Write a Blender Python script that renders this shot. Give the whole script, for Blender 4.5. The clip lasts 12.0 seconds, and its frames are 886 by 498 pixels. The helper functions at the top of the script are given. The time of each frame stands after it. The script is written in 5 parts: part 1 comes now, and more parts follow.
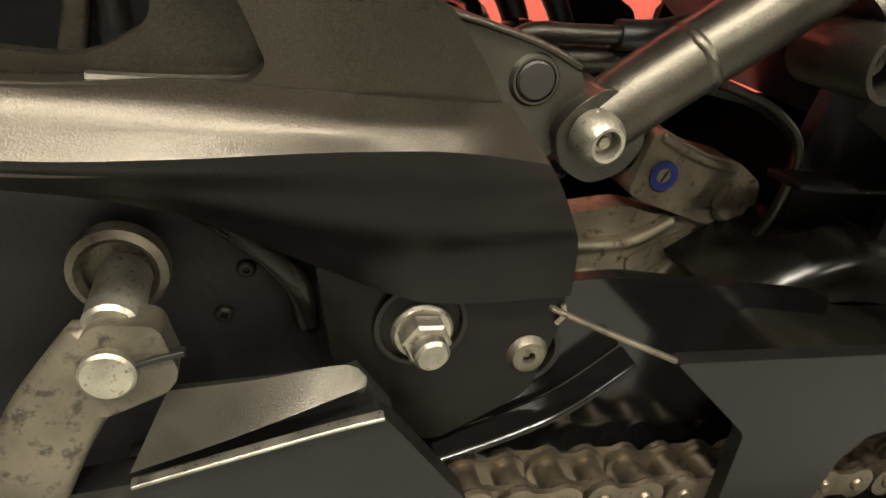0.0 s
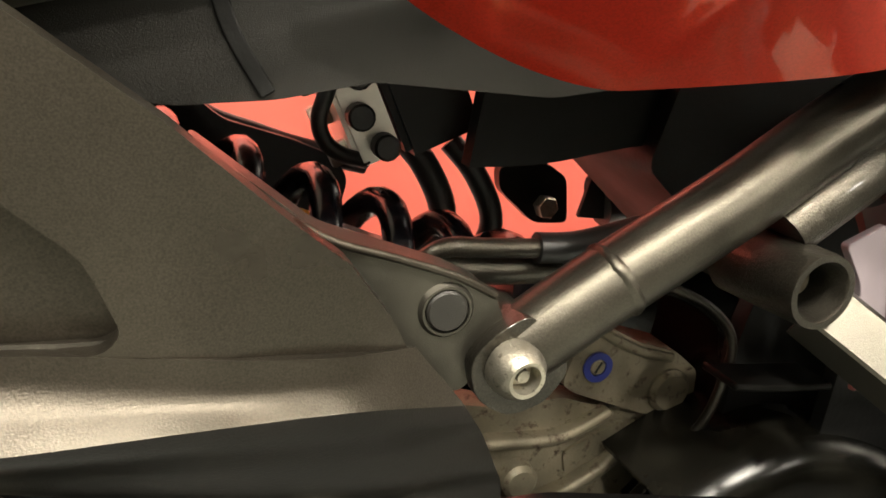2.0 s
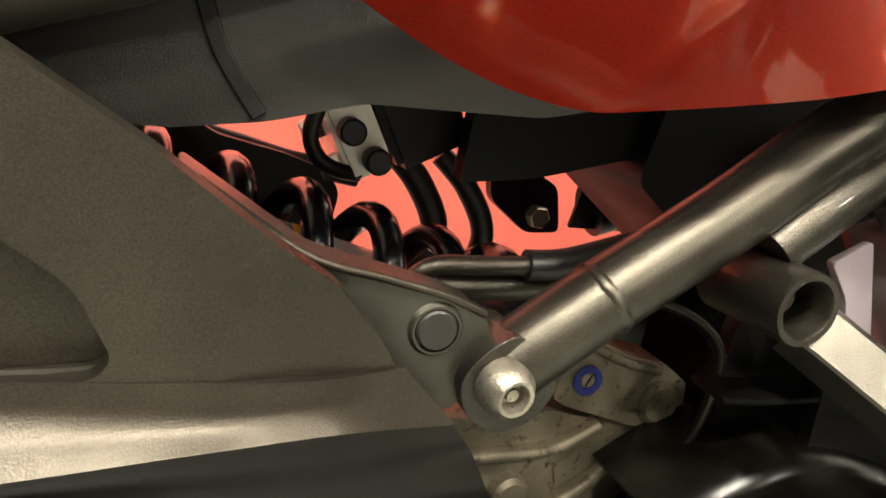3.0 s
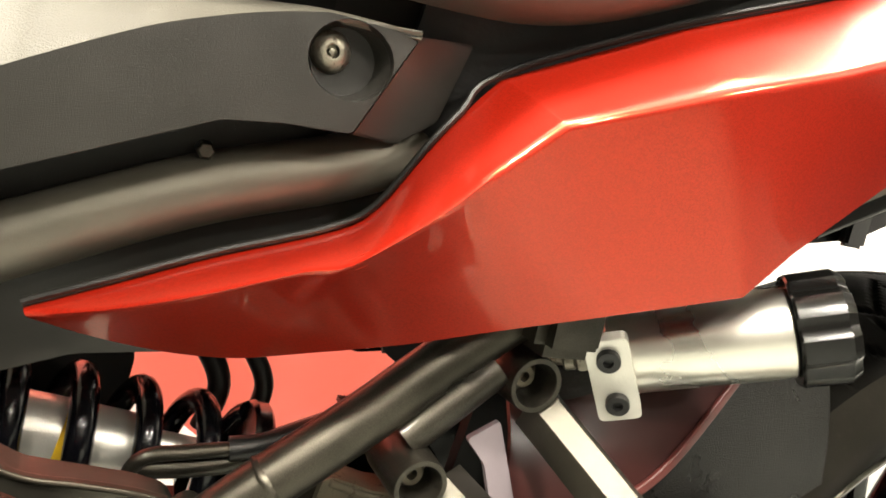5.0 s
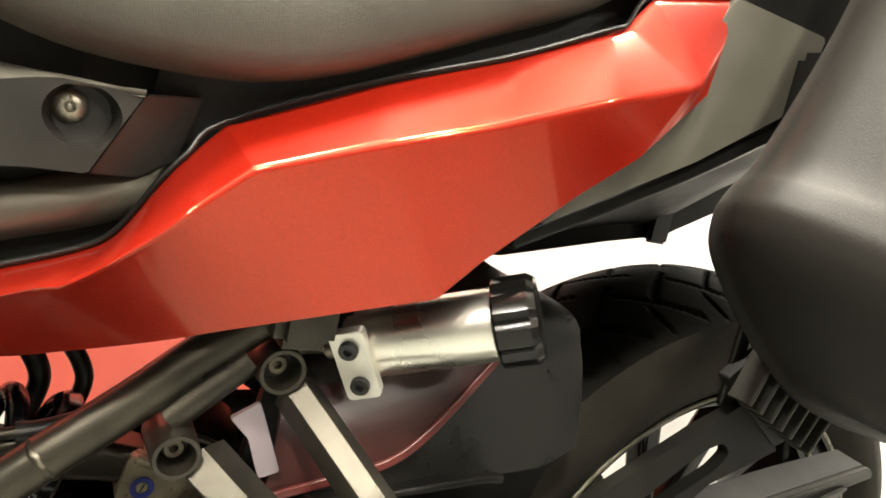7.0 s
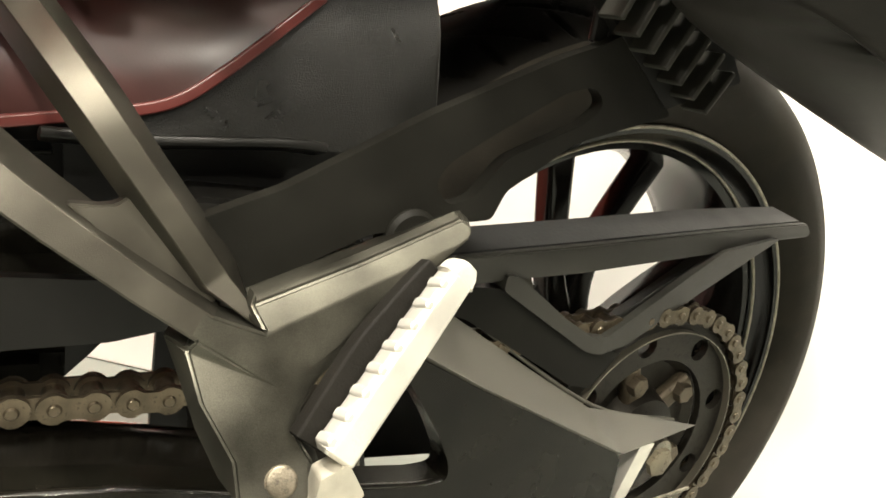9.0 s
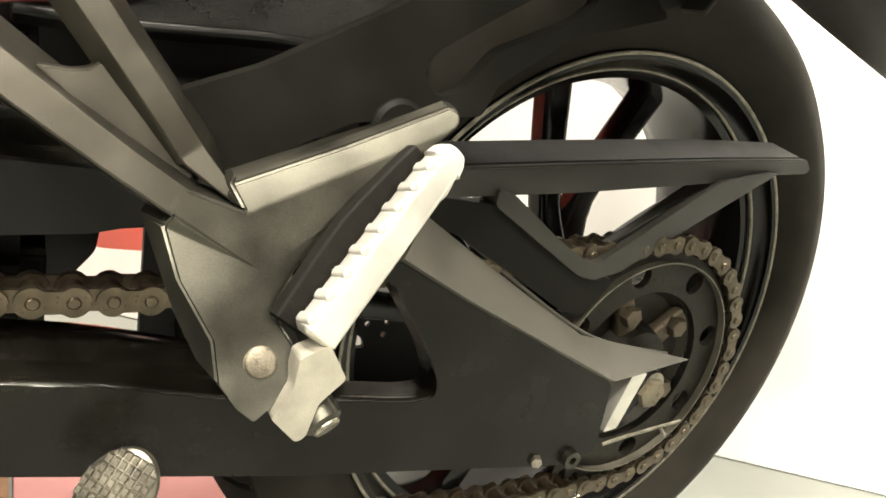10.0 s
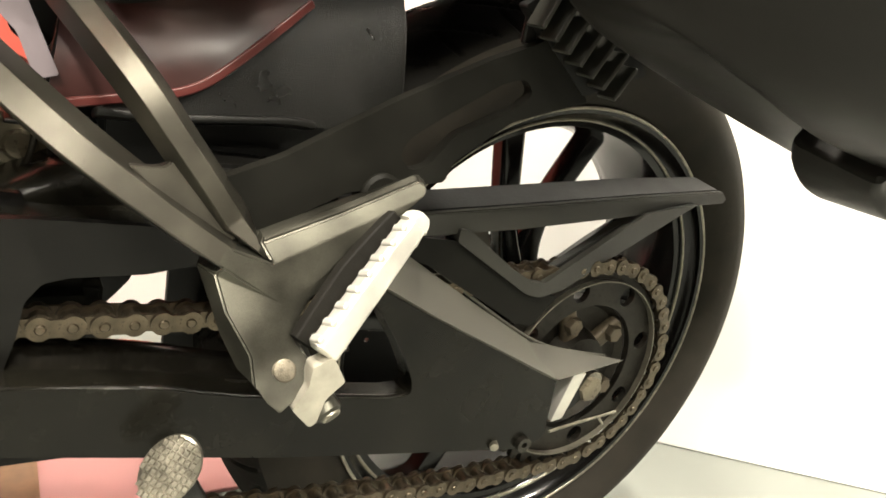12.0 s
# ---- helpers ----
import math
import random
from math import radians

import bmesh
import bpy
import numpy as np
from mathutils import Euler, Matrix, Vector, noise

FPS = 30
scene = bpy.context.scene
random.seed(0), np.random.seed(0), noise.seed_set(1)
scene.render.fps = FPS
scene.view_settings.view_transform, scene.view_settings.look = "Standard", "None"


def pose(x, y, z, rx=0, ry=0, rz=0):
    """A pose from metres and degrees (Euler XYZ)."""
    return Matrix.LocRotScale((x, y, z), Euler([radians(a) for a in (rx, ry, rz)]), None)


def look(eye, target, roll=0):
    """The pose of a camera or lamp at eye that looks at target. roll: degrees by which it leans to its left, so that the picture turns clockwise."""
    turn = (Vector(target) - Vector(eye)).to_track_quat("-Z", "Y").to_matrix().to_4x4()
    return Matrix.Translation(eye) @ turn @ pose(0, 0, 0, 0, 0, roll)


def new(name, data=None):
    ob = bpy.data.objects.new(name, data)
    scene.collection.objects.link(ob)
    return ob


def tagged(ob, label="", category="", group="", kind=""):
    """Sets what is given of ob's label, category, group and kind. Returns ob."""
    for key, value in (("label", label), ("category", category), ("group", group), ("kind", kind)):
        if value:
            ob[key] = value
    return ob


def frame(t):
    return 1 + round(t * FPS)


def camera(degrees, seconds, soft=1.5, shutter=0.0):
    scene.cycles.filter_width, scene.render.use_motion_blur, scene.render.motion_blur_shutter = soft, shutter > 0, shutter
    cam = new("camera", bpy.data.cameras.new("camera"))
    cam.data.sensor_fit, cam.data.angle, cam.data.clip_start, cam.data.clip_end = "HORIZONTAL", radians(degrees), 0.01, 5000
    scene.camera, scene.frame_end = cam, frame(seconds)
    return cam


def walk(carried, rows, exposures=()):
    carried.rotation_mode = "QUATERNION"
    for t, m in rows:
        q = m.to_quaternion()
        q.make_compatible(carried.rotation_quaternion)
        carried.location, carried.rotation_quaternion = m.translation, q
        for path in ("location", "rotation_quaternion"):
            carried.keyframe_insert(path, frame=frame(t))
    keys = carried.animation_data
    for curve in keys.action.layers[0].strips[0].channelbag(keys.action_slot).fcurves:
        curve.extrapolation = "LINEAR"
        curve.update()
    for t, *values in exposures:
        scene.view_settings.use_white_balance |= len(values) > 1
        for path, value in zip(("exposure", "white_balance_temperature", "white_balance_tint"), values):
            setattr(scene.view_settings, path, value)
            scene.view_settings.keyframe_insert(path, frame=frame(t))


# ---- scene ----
cam = camera(65.0, 12.0, soft=1.7)
PATH = [
    (0.0, -0.6765, -0.2999, 0.5563, 64.48, -10.02, -14.15),
    (0.5, -0.6667, -0.2847, 0.5675, 69.33, -10.14, -16.68),
    (1.0, -0.6590, -0.2751, 0.5748, 73.05, -10.33, -18.01),
    (1.5, -0.6617, -0.2752, 0.5772, 75.20, -10.70, -18.38),
    (2.0, -0.6624, -0.2769, 0.5782, 75.49, -11.01, -18.09),
    (2.5, -0.6617, -0.2774, 0.5802, 75.47, -11.39, -18.03),
    (2.7, -0.6626, -0.2771, 0.5805, 75.73, -11.32, -18.31),
    (4.3, -0.6493, -0.3081, 0.6186, 76.43, -11.34, -19.44),
    (4.5, -0.6427, -0.3208, 0.6294, 77.94, -11.56, -20.68),
    (5.0, -0.6151, -0.3577, 0.6651, 81.48, -11.96, -23.40),
    (5.5, -0.6088, -0.3884, 0.6867, 82.63, -12.13, -26.24),
    (6.0, -0.5917, -0.4131, 0.7080, 82.62, -11.90, -26.38),
    (6.5, -0.5864, -0.4330, 0.7173, 82.33, -11.72, -27.30),
    (7.0, -0.5695, -0.4429, 0.7025, 81.44, -12.39, -28.95),
    (7.5, -0.5433, -0.4454, 0.6787, 79.58, -13.13, -30.69),
    (7.7, -0.5243, -0.4454, 0.6632, 78.64, -13.60, -31.20),
    (9.3, -0.4293, -0.4556, 0.5573, 73.30, -11.38, -29.89),
    (9.5, -0.4264, -0.4577, 0.5514, 72.83, -11.51, -29.95),
    (10.0, -0.4288, -0.4609, 0.5358, 71.96, -12.11, -29.86),
    (10.5, -0.4329, -0.4628, 0.5246, 71.06, -12.82, -29.45),
    (11.0, -0.4338, -0.4675, 0.5161, 70.34, -12.61, -29.38),
    (11.5, -0.4377, -0.4824, 0.5329, 70.27, -12.20, -29.55),
    (12.0, -0.4800, -0.5364, 0.5876, 72.14, -12.38, -31.63),
]
walk(cam, [(t, pose(x, y, z, a, b, c)) for t, x, y, z, a, b, c in PATH], [(0.0, 0.0), (0.6, 0.22), (2.7, 0.25), (5.0, 0.28), (6.0, 0.06), (7.0, 0.0), (12.0, 0.0)])

# ---- light ----
world = bpy.data.worlds.new("world")
scene.world = world
world.use_nodes = True
world.node_tree.nodes["Background"].inputs["Color"].default_value = (1.0, 0.93, 0.82, 1)
world.node_tree.nodes["Background"].inputs["Strength"].default_value = 0.05
scene.view_settings.exposure = 0.0


def area_lamp(name, at, target, sx, sy, watts, colour=(1.0, 0.93, 0.80)):
    data = bpy.data.lights.new(name, "AREA")
    data.shape, data.size, data.size_y, data.energy, data.color = "RECTANGLE", sx, sy, watts, colour
    ob = new(name, data)
    ob.matrix_world = look(at, target)
    return ob


# ---- materials ----
MATS = {}


def mat(name, colour, rough=0.5, metal=0.0, coat=0.0, grain=400.0, bump=0.1, patch=18.0, vary=0.18, dirt=None, dirt_at=0.62, flake=0.0, spec=0.5, speck=0.0):
    """A surface with fine grain, broad patches of wear and a slight relief."""
    if name in MATS:
        return MATS[name]
    m = bpy.data.materials.new(name)
    m.use_nodes = True
    nt, nd, ln = m.node_tree, m.node_tree.nodes, m.node_tree.links
    b = nd["Principled BSDF"]
    b.inputs["Metallic"].default_value = metal
    b.inputs["Coat Weight"].default_value = coat
    b.inputs["Coat Roughness"].default_value = 0.10
    b.inputs["Specular IOR Level"].default_value = spec
    tc = nd.new("ShaderNodeTexCoord")
    fine = nd.new("ShaderNodeTexNoise")
    fine.inputs["Scale"].default_value, fine.inputs["Detail"].default_value = grain, 3.0
    broad = nd.new("ShaderNodeTexNoise")
    broad.inputs["Scale"].default_value, broad.inputs["Detail"].default_value = patch, 5.0
    ln.new(tc.outputs["Object"], fine.inputs["Vector"])
    ln.new(tc.outputs["Object"], broad.inputs["Vector"])
    ramp = nd.new("ShaderNodeMapRange")
    ramp.inputs["From Min"].default_value, ramp.inputs["From Max"].default_value = 0.3, 0.7
    ramp.inputs["To Min"].default_value, ramp.inputs["To Max"].default_value = 1.0 - vary, 1.0 + vary
    ln.new(broad.outputs["Fac"], ramp.inputs["Value"])
    tint = nd.new("ShaderNodeVectorMath")
    tint.operation = "SCALE"
    tint.inputs[0].default_value = colour
    ln.new(ramp.outputs["Result"], tint.inputs["Scale"])
    out = tint.outputs["Vector"]
    if speck:
        sr = nd.new("ShaderNodeMapRange")
        sr.inputs["From Min"].default_value, sr.inputs["From Max"].default_value = 0.3, 0.7
        sr.inputs["To Min"].default_value, sr.inputs["To Max"].default_value = 1.0 - speck, 1.0 + speck
        ln.new(fine.outputs["Fac"], sr.inputs["Value"])
        sk = nd.new("ShaderNodeVectorMath")
        sk.operation = "SCALE"
        ln.new(out, sk.inputs[0])
        ln.new(sr.outputs["Result"], sk.inputs["Scale"])
        out = sk.outputs["Vector"]
    if flake:
        vor = nd.new("ShaderNodeTexVoronoi")
        vor.inputs["Scale"].default_value = 2000.0
        ln.new(tc.outputs["Object"], vor.inputs["Vector"])
        fr = nd.new("ShaderNodeMapRange")
        fr.inputs["To Min"].default_value, fr.inputs["To Max"].default_value = 1.0 - flake, 1.0 + flake
        sep = nd.new("ShaderNodeSeparateColor")
        ln.new(vor.outputs["Color"], sep.inputs["Color"])
        ln.new(sep.outputs["Red"], fr.inputs["Value"])
        sc = nd.new("ShaderNodeVectorMath")
        sc.operation = "SCALE"
        ln.new(out, sc.inputs[0])
        ln.new(fr.outputs["Result"], sc.inputs["Scale"])
        out = sc.outputs["Vector"]
    if dirt:
        spot = nd.new("ShaderNodeTexNoise")
        spot.inputs["Scale"].default_value, spot.inputs["Detail"].default_value, spot.inputs["Roughness"].default_value = patch * 4, 8.0, 0.7
        ln.new(tc.outputs["Object"], spot.inputs["Vector"])
        dr = nd.new("ShaderNodeMapRange")
        dr.inputs["From Min"].default_value, dr.inputs["From Max"].default_value = dirt_at, dirt_at + 0.12
        ln.new(spot.outputs["Fac"], dr.inputs["Value"])
        mx = nd.new("ShaderNodeMix")
        mx.data_type = "RGBA"
        ln.new(dr.outputs["Result"], mx.inputs["Factor"])
        ln.new(out, mx.inputs[6])
        mx.inputs[7].default_value = (*dirt, 1)
        out = mx.outputs[2]
    ln.new(out, b.inputs["Base Color"])
    rr = nd.new("ShaderNodeMapRange")
    rr.inputs["From Min"].default_value, rr.inputs["From Max"].default_value = 0.3, 0.7
    rr.inputs["To Min"].default_value, rr.inputs["To Max"].default_value = rough * 0.85, min(1.0, rough * 1.18)
    ln.new(broad.outputs["Fac"], rr.inputs["Value"])
    ln.new(rr.outputs["Result"], b.inputs["Roughness"])
    bp = nd.new("ShaderNodeBump")
    bp.inputs["Strength"].default_value, bp.inputs["Distance"].default_value = bump, 0.0006
    ln.new(fine.outputs["Fac"], bp.inputs["Height"])
    ln.new(bp.outputs["Normal"], b.inputs["Normal"])
    MATS[name] = m
    return m


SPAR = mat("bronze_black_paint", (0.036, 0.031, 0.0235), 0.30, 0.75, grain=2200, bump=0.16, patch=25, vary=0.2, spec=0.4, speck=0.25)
# Spar paint again, darkened for the shade under the ridge; also the black plate.
UNDER = mat("plate_and_spar_shade_black", (0.0034, 0.0030, 0.0024), 0.32, grain=1900, bump=0.18, patch=25, vary=0.4, spec=0.14)
PLASTIC = mat("black_plastic", (0.0052, 0.005, 0.0044), 0.33, grain=2200, bump=0.15, patch=30, vary=0.25, dirt=(0.010, 0.009, 0.0078), dirt_at=0.70, spec=0.2)
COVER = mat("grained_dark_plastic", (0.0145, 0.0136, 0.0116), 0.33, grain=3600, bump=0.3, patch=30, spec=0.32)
# Coarse texture of the cover's top; its strong light is put into the colour.
COVERTOP = mat("lit_textured_plastic", (0.105, 0.098, 0.080), 0.40, grain=2000, bump=0.35, patch=30, spec=0.5)
OILY = mat("oily_black_paint", (0.006, 0.0054, 0.0042), 0.20, grain=500, bump=0.25, patch=18, vary=0.5, coat=0.5, dirt=(0.020, 0.017, 0.012), dirt_at=0.62, spec=0.5)
GLOSS = mat("gloss_black_paint", (0.0035, 0.0033, 0.003), 0.16, grain=700, bump=0.02, patch=30, dirt=(0.010, 0.009, 0.0075), dirt_at=0.72, spec=0.35)
SATIN = mat("satin_black_metal", (0.042, 0.038, 0.030), 0.33, 0.85, coat=0.25, grain=1800, bump=0.35, patch=35, vary=0.4, speck=0.3, dirt=(0.085, 0.077, 0.06), dirt_at=0.72, spec=0.4)
HANGM = mat("scuffed_black_casting", (0.058, 0.056, 0.045), 0.37, 0.85, grain=2000, bump=0.12, patch=35, vary=0.45, speck=0.15, dirt=(0.08, 0.073, 0.06), dirt_at=0.70, spec=0.4)
STRUTM = mat("worn_satin_grey_paint", (0.062, 0.058, 0.047), 0.32, 0.85, grain=2600, bump=0.18, patch=40, vary=0.25, dirt=(0.045, 0.041, 0.034), dirt_at=0.66, spec=0.4)
WORN = mat("worn_lever_alloy", (0.105, 0.092, 0.068), 0.40, 0.75, grain=900, bump=0.3, patch=50, vary=0.5, dirt=(0.045, 0.039, 0.029), dirt_at=0.52)
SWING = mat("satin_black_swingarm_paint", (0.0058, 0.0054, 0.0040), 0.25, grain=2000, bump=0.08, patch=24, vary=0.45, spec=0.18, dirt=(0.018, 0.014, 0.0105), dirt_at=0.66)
GREYCAST = mat("grey_painted_casting", (0.15, 0.138, 0.11), 0.40, 0.6, grain=1200, bump=0.25, patch=40, dirt=(0.03, 0.027, 0.02), dirt_at=0.62)
CAST = mat("stained_cast_alloy", (0.21, 0.185, 0.13), 0.52, 0.5, grain=700, bump=0.35, patch=45, vary=0.4, dirt=(0.06, 0.04, 0.025), dirt_at=0.54)
STEEL = mat("zinc_plated_steel", (0.29, 0.27, 0.22), 0.36, 0.9, grain=1500, bump=0.3, patch=120, vary=0.35, dirt=(0.06, 0.05, 0.035), dirt_at=0.55)
ALLOY = mat("polished_alloy", (0.80, 0.77, 0.70), 0.28, 1.0, grain=800, bump=0.0, patch=30, vary=0.08)
PEGALLOY = mat("bright_cast_alloy", (0.70, 0.68, 0.62), 0.36, 0.7, grain=900, bump=0.25, patch=40, vary=0.12)
BRIGHTCAST = mat("dull_cast_alloy", (0.42, 0.395, 0.33), 0.42, 0.6, grain=900, bump=0.25, patch=60, vary=0.25, dirt=(0.16, 0.13, 0.09), dirt_at=0.66)
CHAINM = mat("oily_chain_steel", (0.115, 0.094, 0.066), 0.36, 0.85, grain=1400, bump=0.25, patch=90, vary=0.4, dirt=(0.022, 0.017, 0.012), dirt_at=0.56)
RUSTY = mat("brown_oily_casting", (0.085, 0.068, 0.045), 0.5, 0.5, grain=900, bump=0.3, patch=60, vary=0.4, dirt=(0.02, 0.016, 0.011), dirt_at=0.55)
SPROCK = mat("dirty_sprocket_steel", (0.022, 0.02, 0.016), 0.45, 0.6, grain=900, bump=0.2, patch=60, vary=0.4, dirt=(0.009, 0.0075, 0.006), dirt_at=0.52, spec=0.3)
RED = mat("metallic_red_paint", (0.33, 0.0125, 0.0042), 0.33, 0.60, coat=0.55, grain=300, bump=0.0, patch=10, vary=0.05, flake=0.15, spec=0.3)
RED.node_tree.nodes["Principled BSDF"].inputs["Coat Roughness"].default_value = 0.035


def add_flake(m, share, rough):
    """Mixes a lobe of gold flakes into a paint."""
    nt = m.node_tree
    nd, ln = nt.nodes, nt.links
    tc, vor = nd.new("ShaderNodeTexCoord"), nd.new("ShaderNodeTexVoronoi")
    vor.inputs["Scale"].default_value = 2200.0
    ln.new(tc.outputs["Object"], vor.inputs["Vector"])
    ramp = nd.new("ShaderNodeValToRGB")
    ramp.color_ramp.elements[0].color, ramp.color_ramp.elements[1].color = (0.55, 0.14, 0.03, 1), (0.95, 0.48, 0.14, 1)
    sep = nd.new("ShaderNodeSeparateColor")
    ln.new(vor.outputs["Color"], sep.inputs["Color"])
    ln.new(sep.outputs["Red"], ramp.inputs["Fac"])
    gl, mix = nd.new("ShaderNodeBsdfAnisotropic"), nd.new("ShaderNodeMixShader")
    gl.inputs["Roughness"].default_value, mix.inputs["Fac"].default_value = rough, share
    ln.new(ramp.outputs["Color"], gl.inputs["Color"])
    ln.new(nd["Principled BSDF"].outputs["BSDF"], mix.inputs[1])
    ln.new(gl.outputs["BSDF"], mix.inputs[2])
    ln.new(mix.outputs["Shader"], nd["Material Output"].inputs["Surface"])


add_flake(RED, 0.068, 0.14)
RUBBER = mat("tyre_rubber", (0.0070, 0.0064, 0.0053), 0.65, grain=900, bump=0.5, patch=22, vary=0.3, dirt=(0.02, 0.018, 0.013), dirt_at=0.62, spec=0.08)
SIDEWALL = mat("dusty_tyre_sidewall", (0.022, 0.0195, 0.0155), 0.7, grain=900, bump=0.4, patch=22, vary=0.3, dirt=(0.032, 0.027, 0.021), dirt_at=0.60, spec=0.10)
BLACKRUB = mat("black_rubber", (0.008, 0.008, 0.0075), 0.42, grain=900, bump=0.2)
VINYL = mat("seat_vinyl", (0.045, 0.041, 0.033), 0.46, grain=2200, bump=0.5, patch=20)
# Tail panel's own grey; also the painted sheen of the swingarm's upturned edge.
GREYTONE = mat("grey_plastic_and_sheen", (0.070, 0.066, 0.053), 0.42, grain=2000, bump=0.3, patch=20)
MATT = mat("matt_black_plastic", (0.0075, 0.0073, 0.0060), 0.48, grain=1800, bump=0.2, patch=25, vary=0.3, spec=0.08)
# Black plastic with the light on its front faces put into the colour.
GUARDM = mat("lit_black_plastic", (0.027, 0.0265, 0.0225), 0.48, grain=2000, bump=0.25, patch=25, vary=0.2, spec=0.25)
CASE = mat("case_plastic", (0.017, 0.0158, 0.0138), 0.44, grain=1500, bump=0.2, patch=9, spec=0.15)
HUG = mat("grained_hugger_plastic", (0.0050, 0.0048, 0.0040), 0.30, grain=1300, bump=0.9, patch=30, vary=0.2, spec=0.32)
# The red reflected in the black fender is put into these two colours.
MAROON = mat("red_reflection_plastic", (0.034, 0.009, 0.008), 0.34, coat=0.0, grain=900, bump=0.05, patch=20, vary=0.2)
RED_REFLECTION = mat("edge_reflection_plastic", (0.10, 0.022, 0.019), 0.36, grain=900, bump=0.05, patch=20, vary=0.2)
SPRING = mat("spring_black_enamel", (0.003, 0.003, 0.0045), 0.22, coat=0.25, bump=0.0, patch=20, spec=0.4)
YELLOW = mat("yellow_sticker", (0.75, 0.48, 0.02), 0.4)
LILAC = mat("pale_lilac_plastic", (0.19, 0.16, 0.175), 0.5)
BLUE = mat("blue_paint_mark", (0.02, 0.03, 0.16), 0.5)
REDTHREAD = mat("red_thread", (0.42, 0.05, 0.06), 0.8)
WHITETHREAD = mat("pale_thread", (0.62, 0.58, 0.50), 0.8)
# Black of the engine, and of dark sheets put where shade falls.
DARK = mat("engine_and_shade_black", (0.004, 0.004, 0.0036), 0.55, grain=400, bump=0.3, spec=0.3)
WALLM = mat("white_wall_paint", (0.88, 0.87, 0.84), 0.8, grain=250, bump=0.08, patch=2.0, vary=0.02)
GREYWALL = mat("dark_grey_wall_paint", (0.045, 0.042, 0.038), 0.8, grain=250, bump=0.08, patch=2.0, vary=0.06)
FLOORM = mat("grey_green_floor_coating", (0.135, 0.142, 0.128), 0.40, grain=300, bump=0.05, patch=5.0, vary=0.1)
CEILM = mat("pale_ceiling_paint", (0.78, 0.75, 0.68), 0.8, grain=250, bump=0.08, patch=2.0, vary=0.03)
LIGHTWALL = mat("mid_grey_wall_paint", (0.11, 0.105, 0.095), 0.8, grain=250, bump=0.08, patch=2.0, vary=0.04)
REDBOARD = mat("red_bodywork", (0.85, 0.17, 0.125), 0.35, coat=0.3, bump=0.0, patch=5, vary=0.05)
PINK = mat("pink_mat", (0.36, 0.17, 0.165), 0.7, grain=500, bump=0.3, patch=12, vary=0.08)
WOOD = mat("brown_wood", (0.22, 0.13, 0.07), 0.6, grain=120, bump=0.3, patch=30, vary=0.3)


# ---- mesh helpers ----
def V(x, y, z):
    return Vector((x, y, z))


def finish(name, bm, material, parent=None, label="", angle=40):
    bmesh.ops.recalc_face_normals(bm, faces=bm.faces)
    me = bpy.data.meshes.new(name)
    bm.to_mesh(me)
    bm.free()
    for p in me.polygons:
        p.use_smooth = True
    me.set_sharp_from_angle(angle=radians(angle))
    if material:
        me.materials.append(material)
    ob = new(name, me)
    wn = ob.modifiers.new("even_normals", "WEIGHTED_NORMAL")
    wn.keep_sharp = True
    if parent:
        ob.parent = parent
    if label:
        ob["label"] = label
    return ob


def part(name, bm, material, parent, label="", angle=40):
    return finish(name, bm, material, parent, label, angle)


def group_node(name, parent=None, at=(0, 0, 0)):
    ob = new(name)
    ob.empty_display_size = 0.05
    if parent:
        ob.parent = parent
    ob.location = at
    return ob


def spline(pts, n=6):
    """Points along a smooth curve through pts."""
    pts = [Vector(p) for p in pts]
    out = []
    for i in range(len(pts) - 1):
        p0, p1, p2, p3 = pts[max(i - 1, 0)], pts[i], pts[i + 1], pts[min(i + 2, len(pts) - 1)]
        for k in range(n):
            t = k / n
            out.append(0.5 * ((2 * p1) + (p2 - p0) * t + (2 * p0 - 5 * p1 + 4 * p2 - p3) * t * t + (3 * p1 - p0 - 3 * p2 + p3) * t ** 3))
    out.append(pts[-1])
    return out


def rounded(pts, r, n=4):
    """A closed 2D outline with its corners rounded by about r."""
    out = []
    m = len(pts)
    for i in range(m):
        a, b, c = Vector(pts[i - 1]), Vector(pts[i]), Vector(pts[(i + 1) % m])
        la, lc = (a - b).length, (c - b).length
        k = min(r, la * 0.45, lc * 0.45)
        p, q = b + (a - b) / la * k, b + (c - b) / lc * k
        for j in range(n + 1):
            t = j / n
            out.append((1 - t) ** 2 * p + 2 * t * (1 - t) * b + t * t * q)
    return out


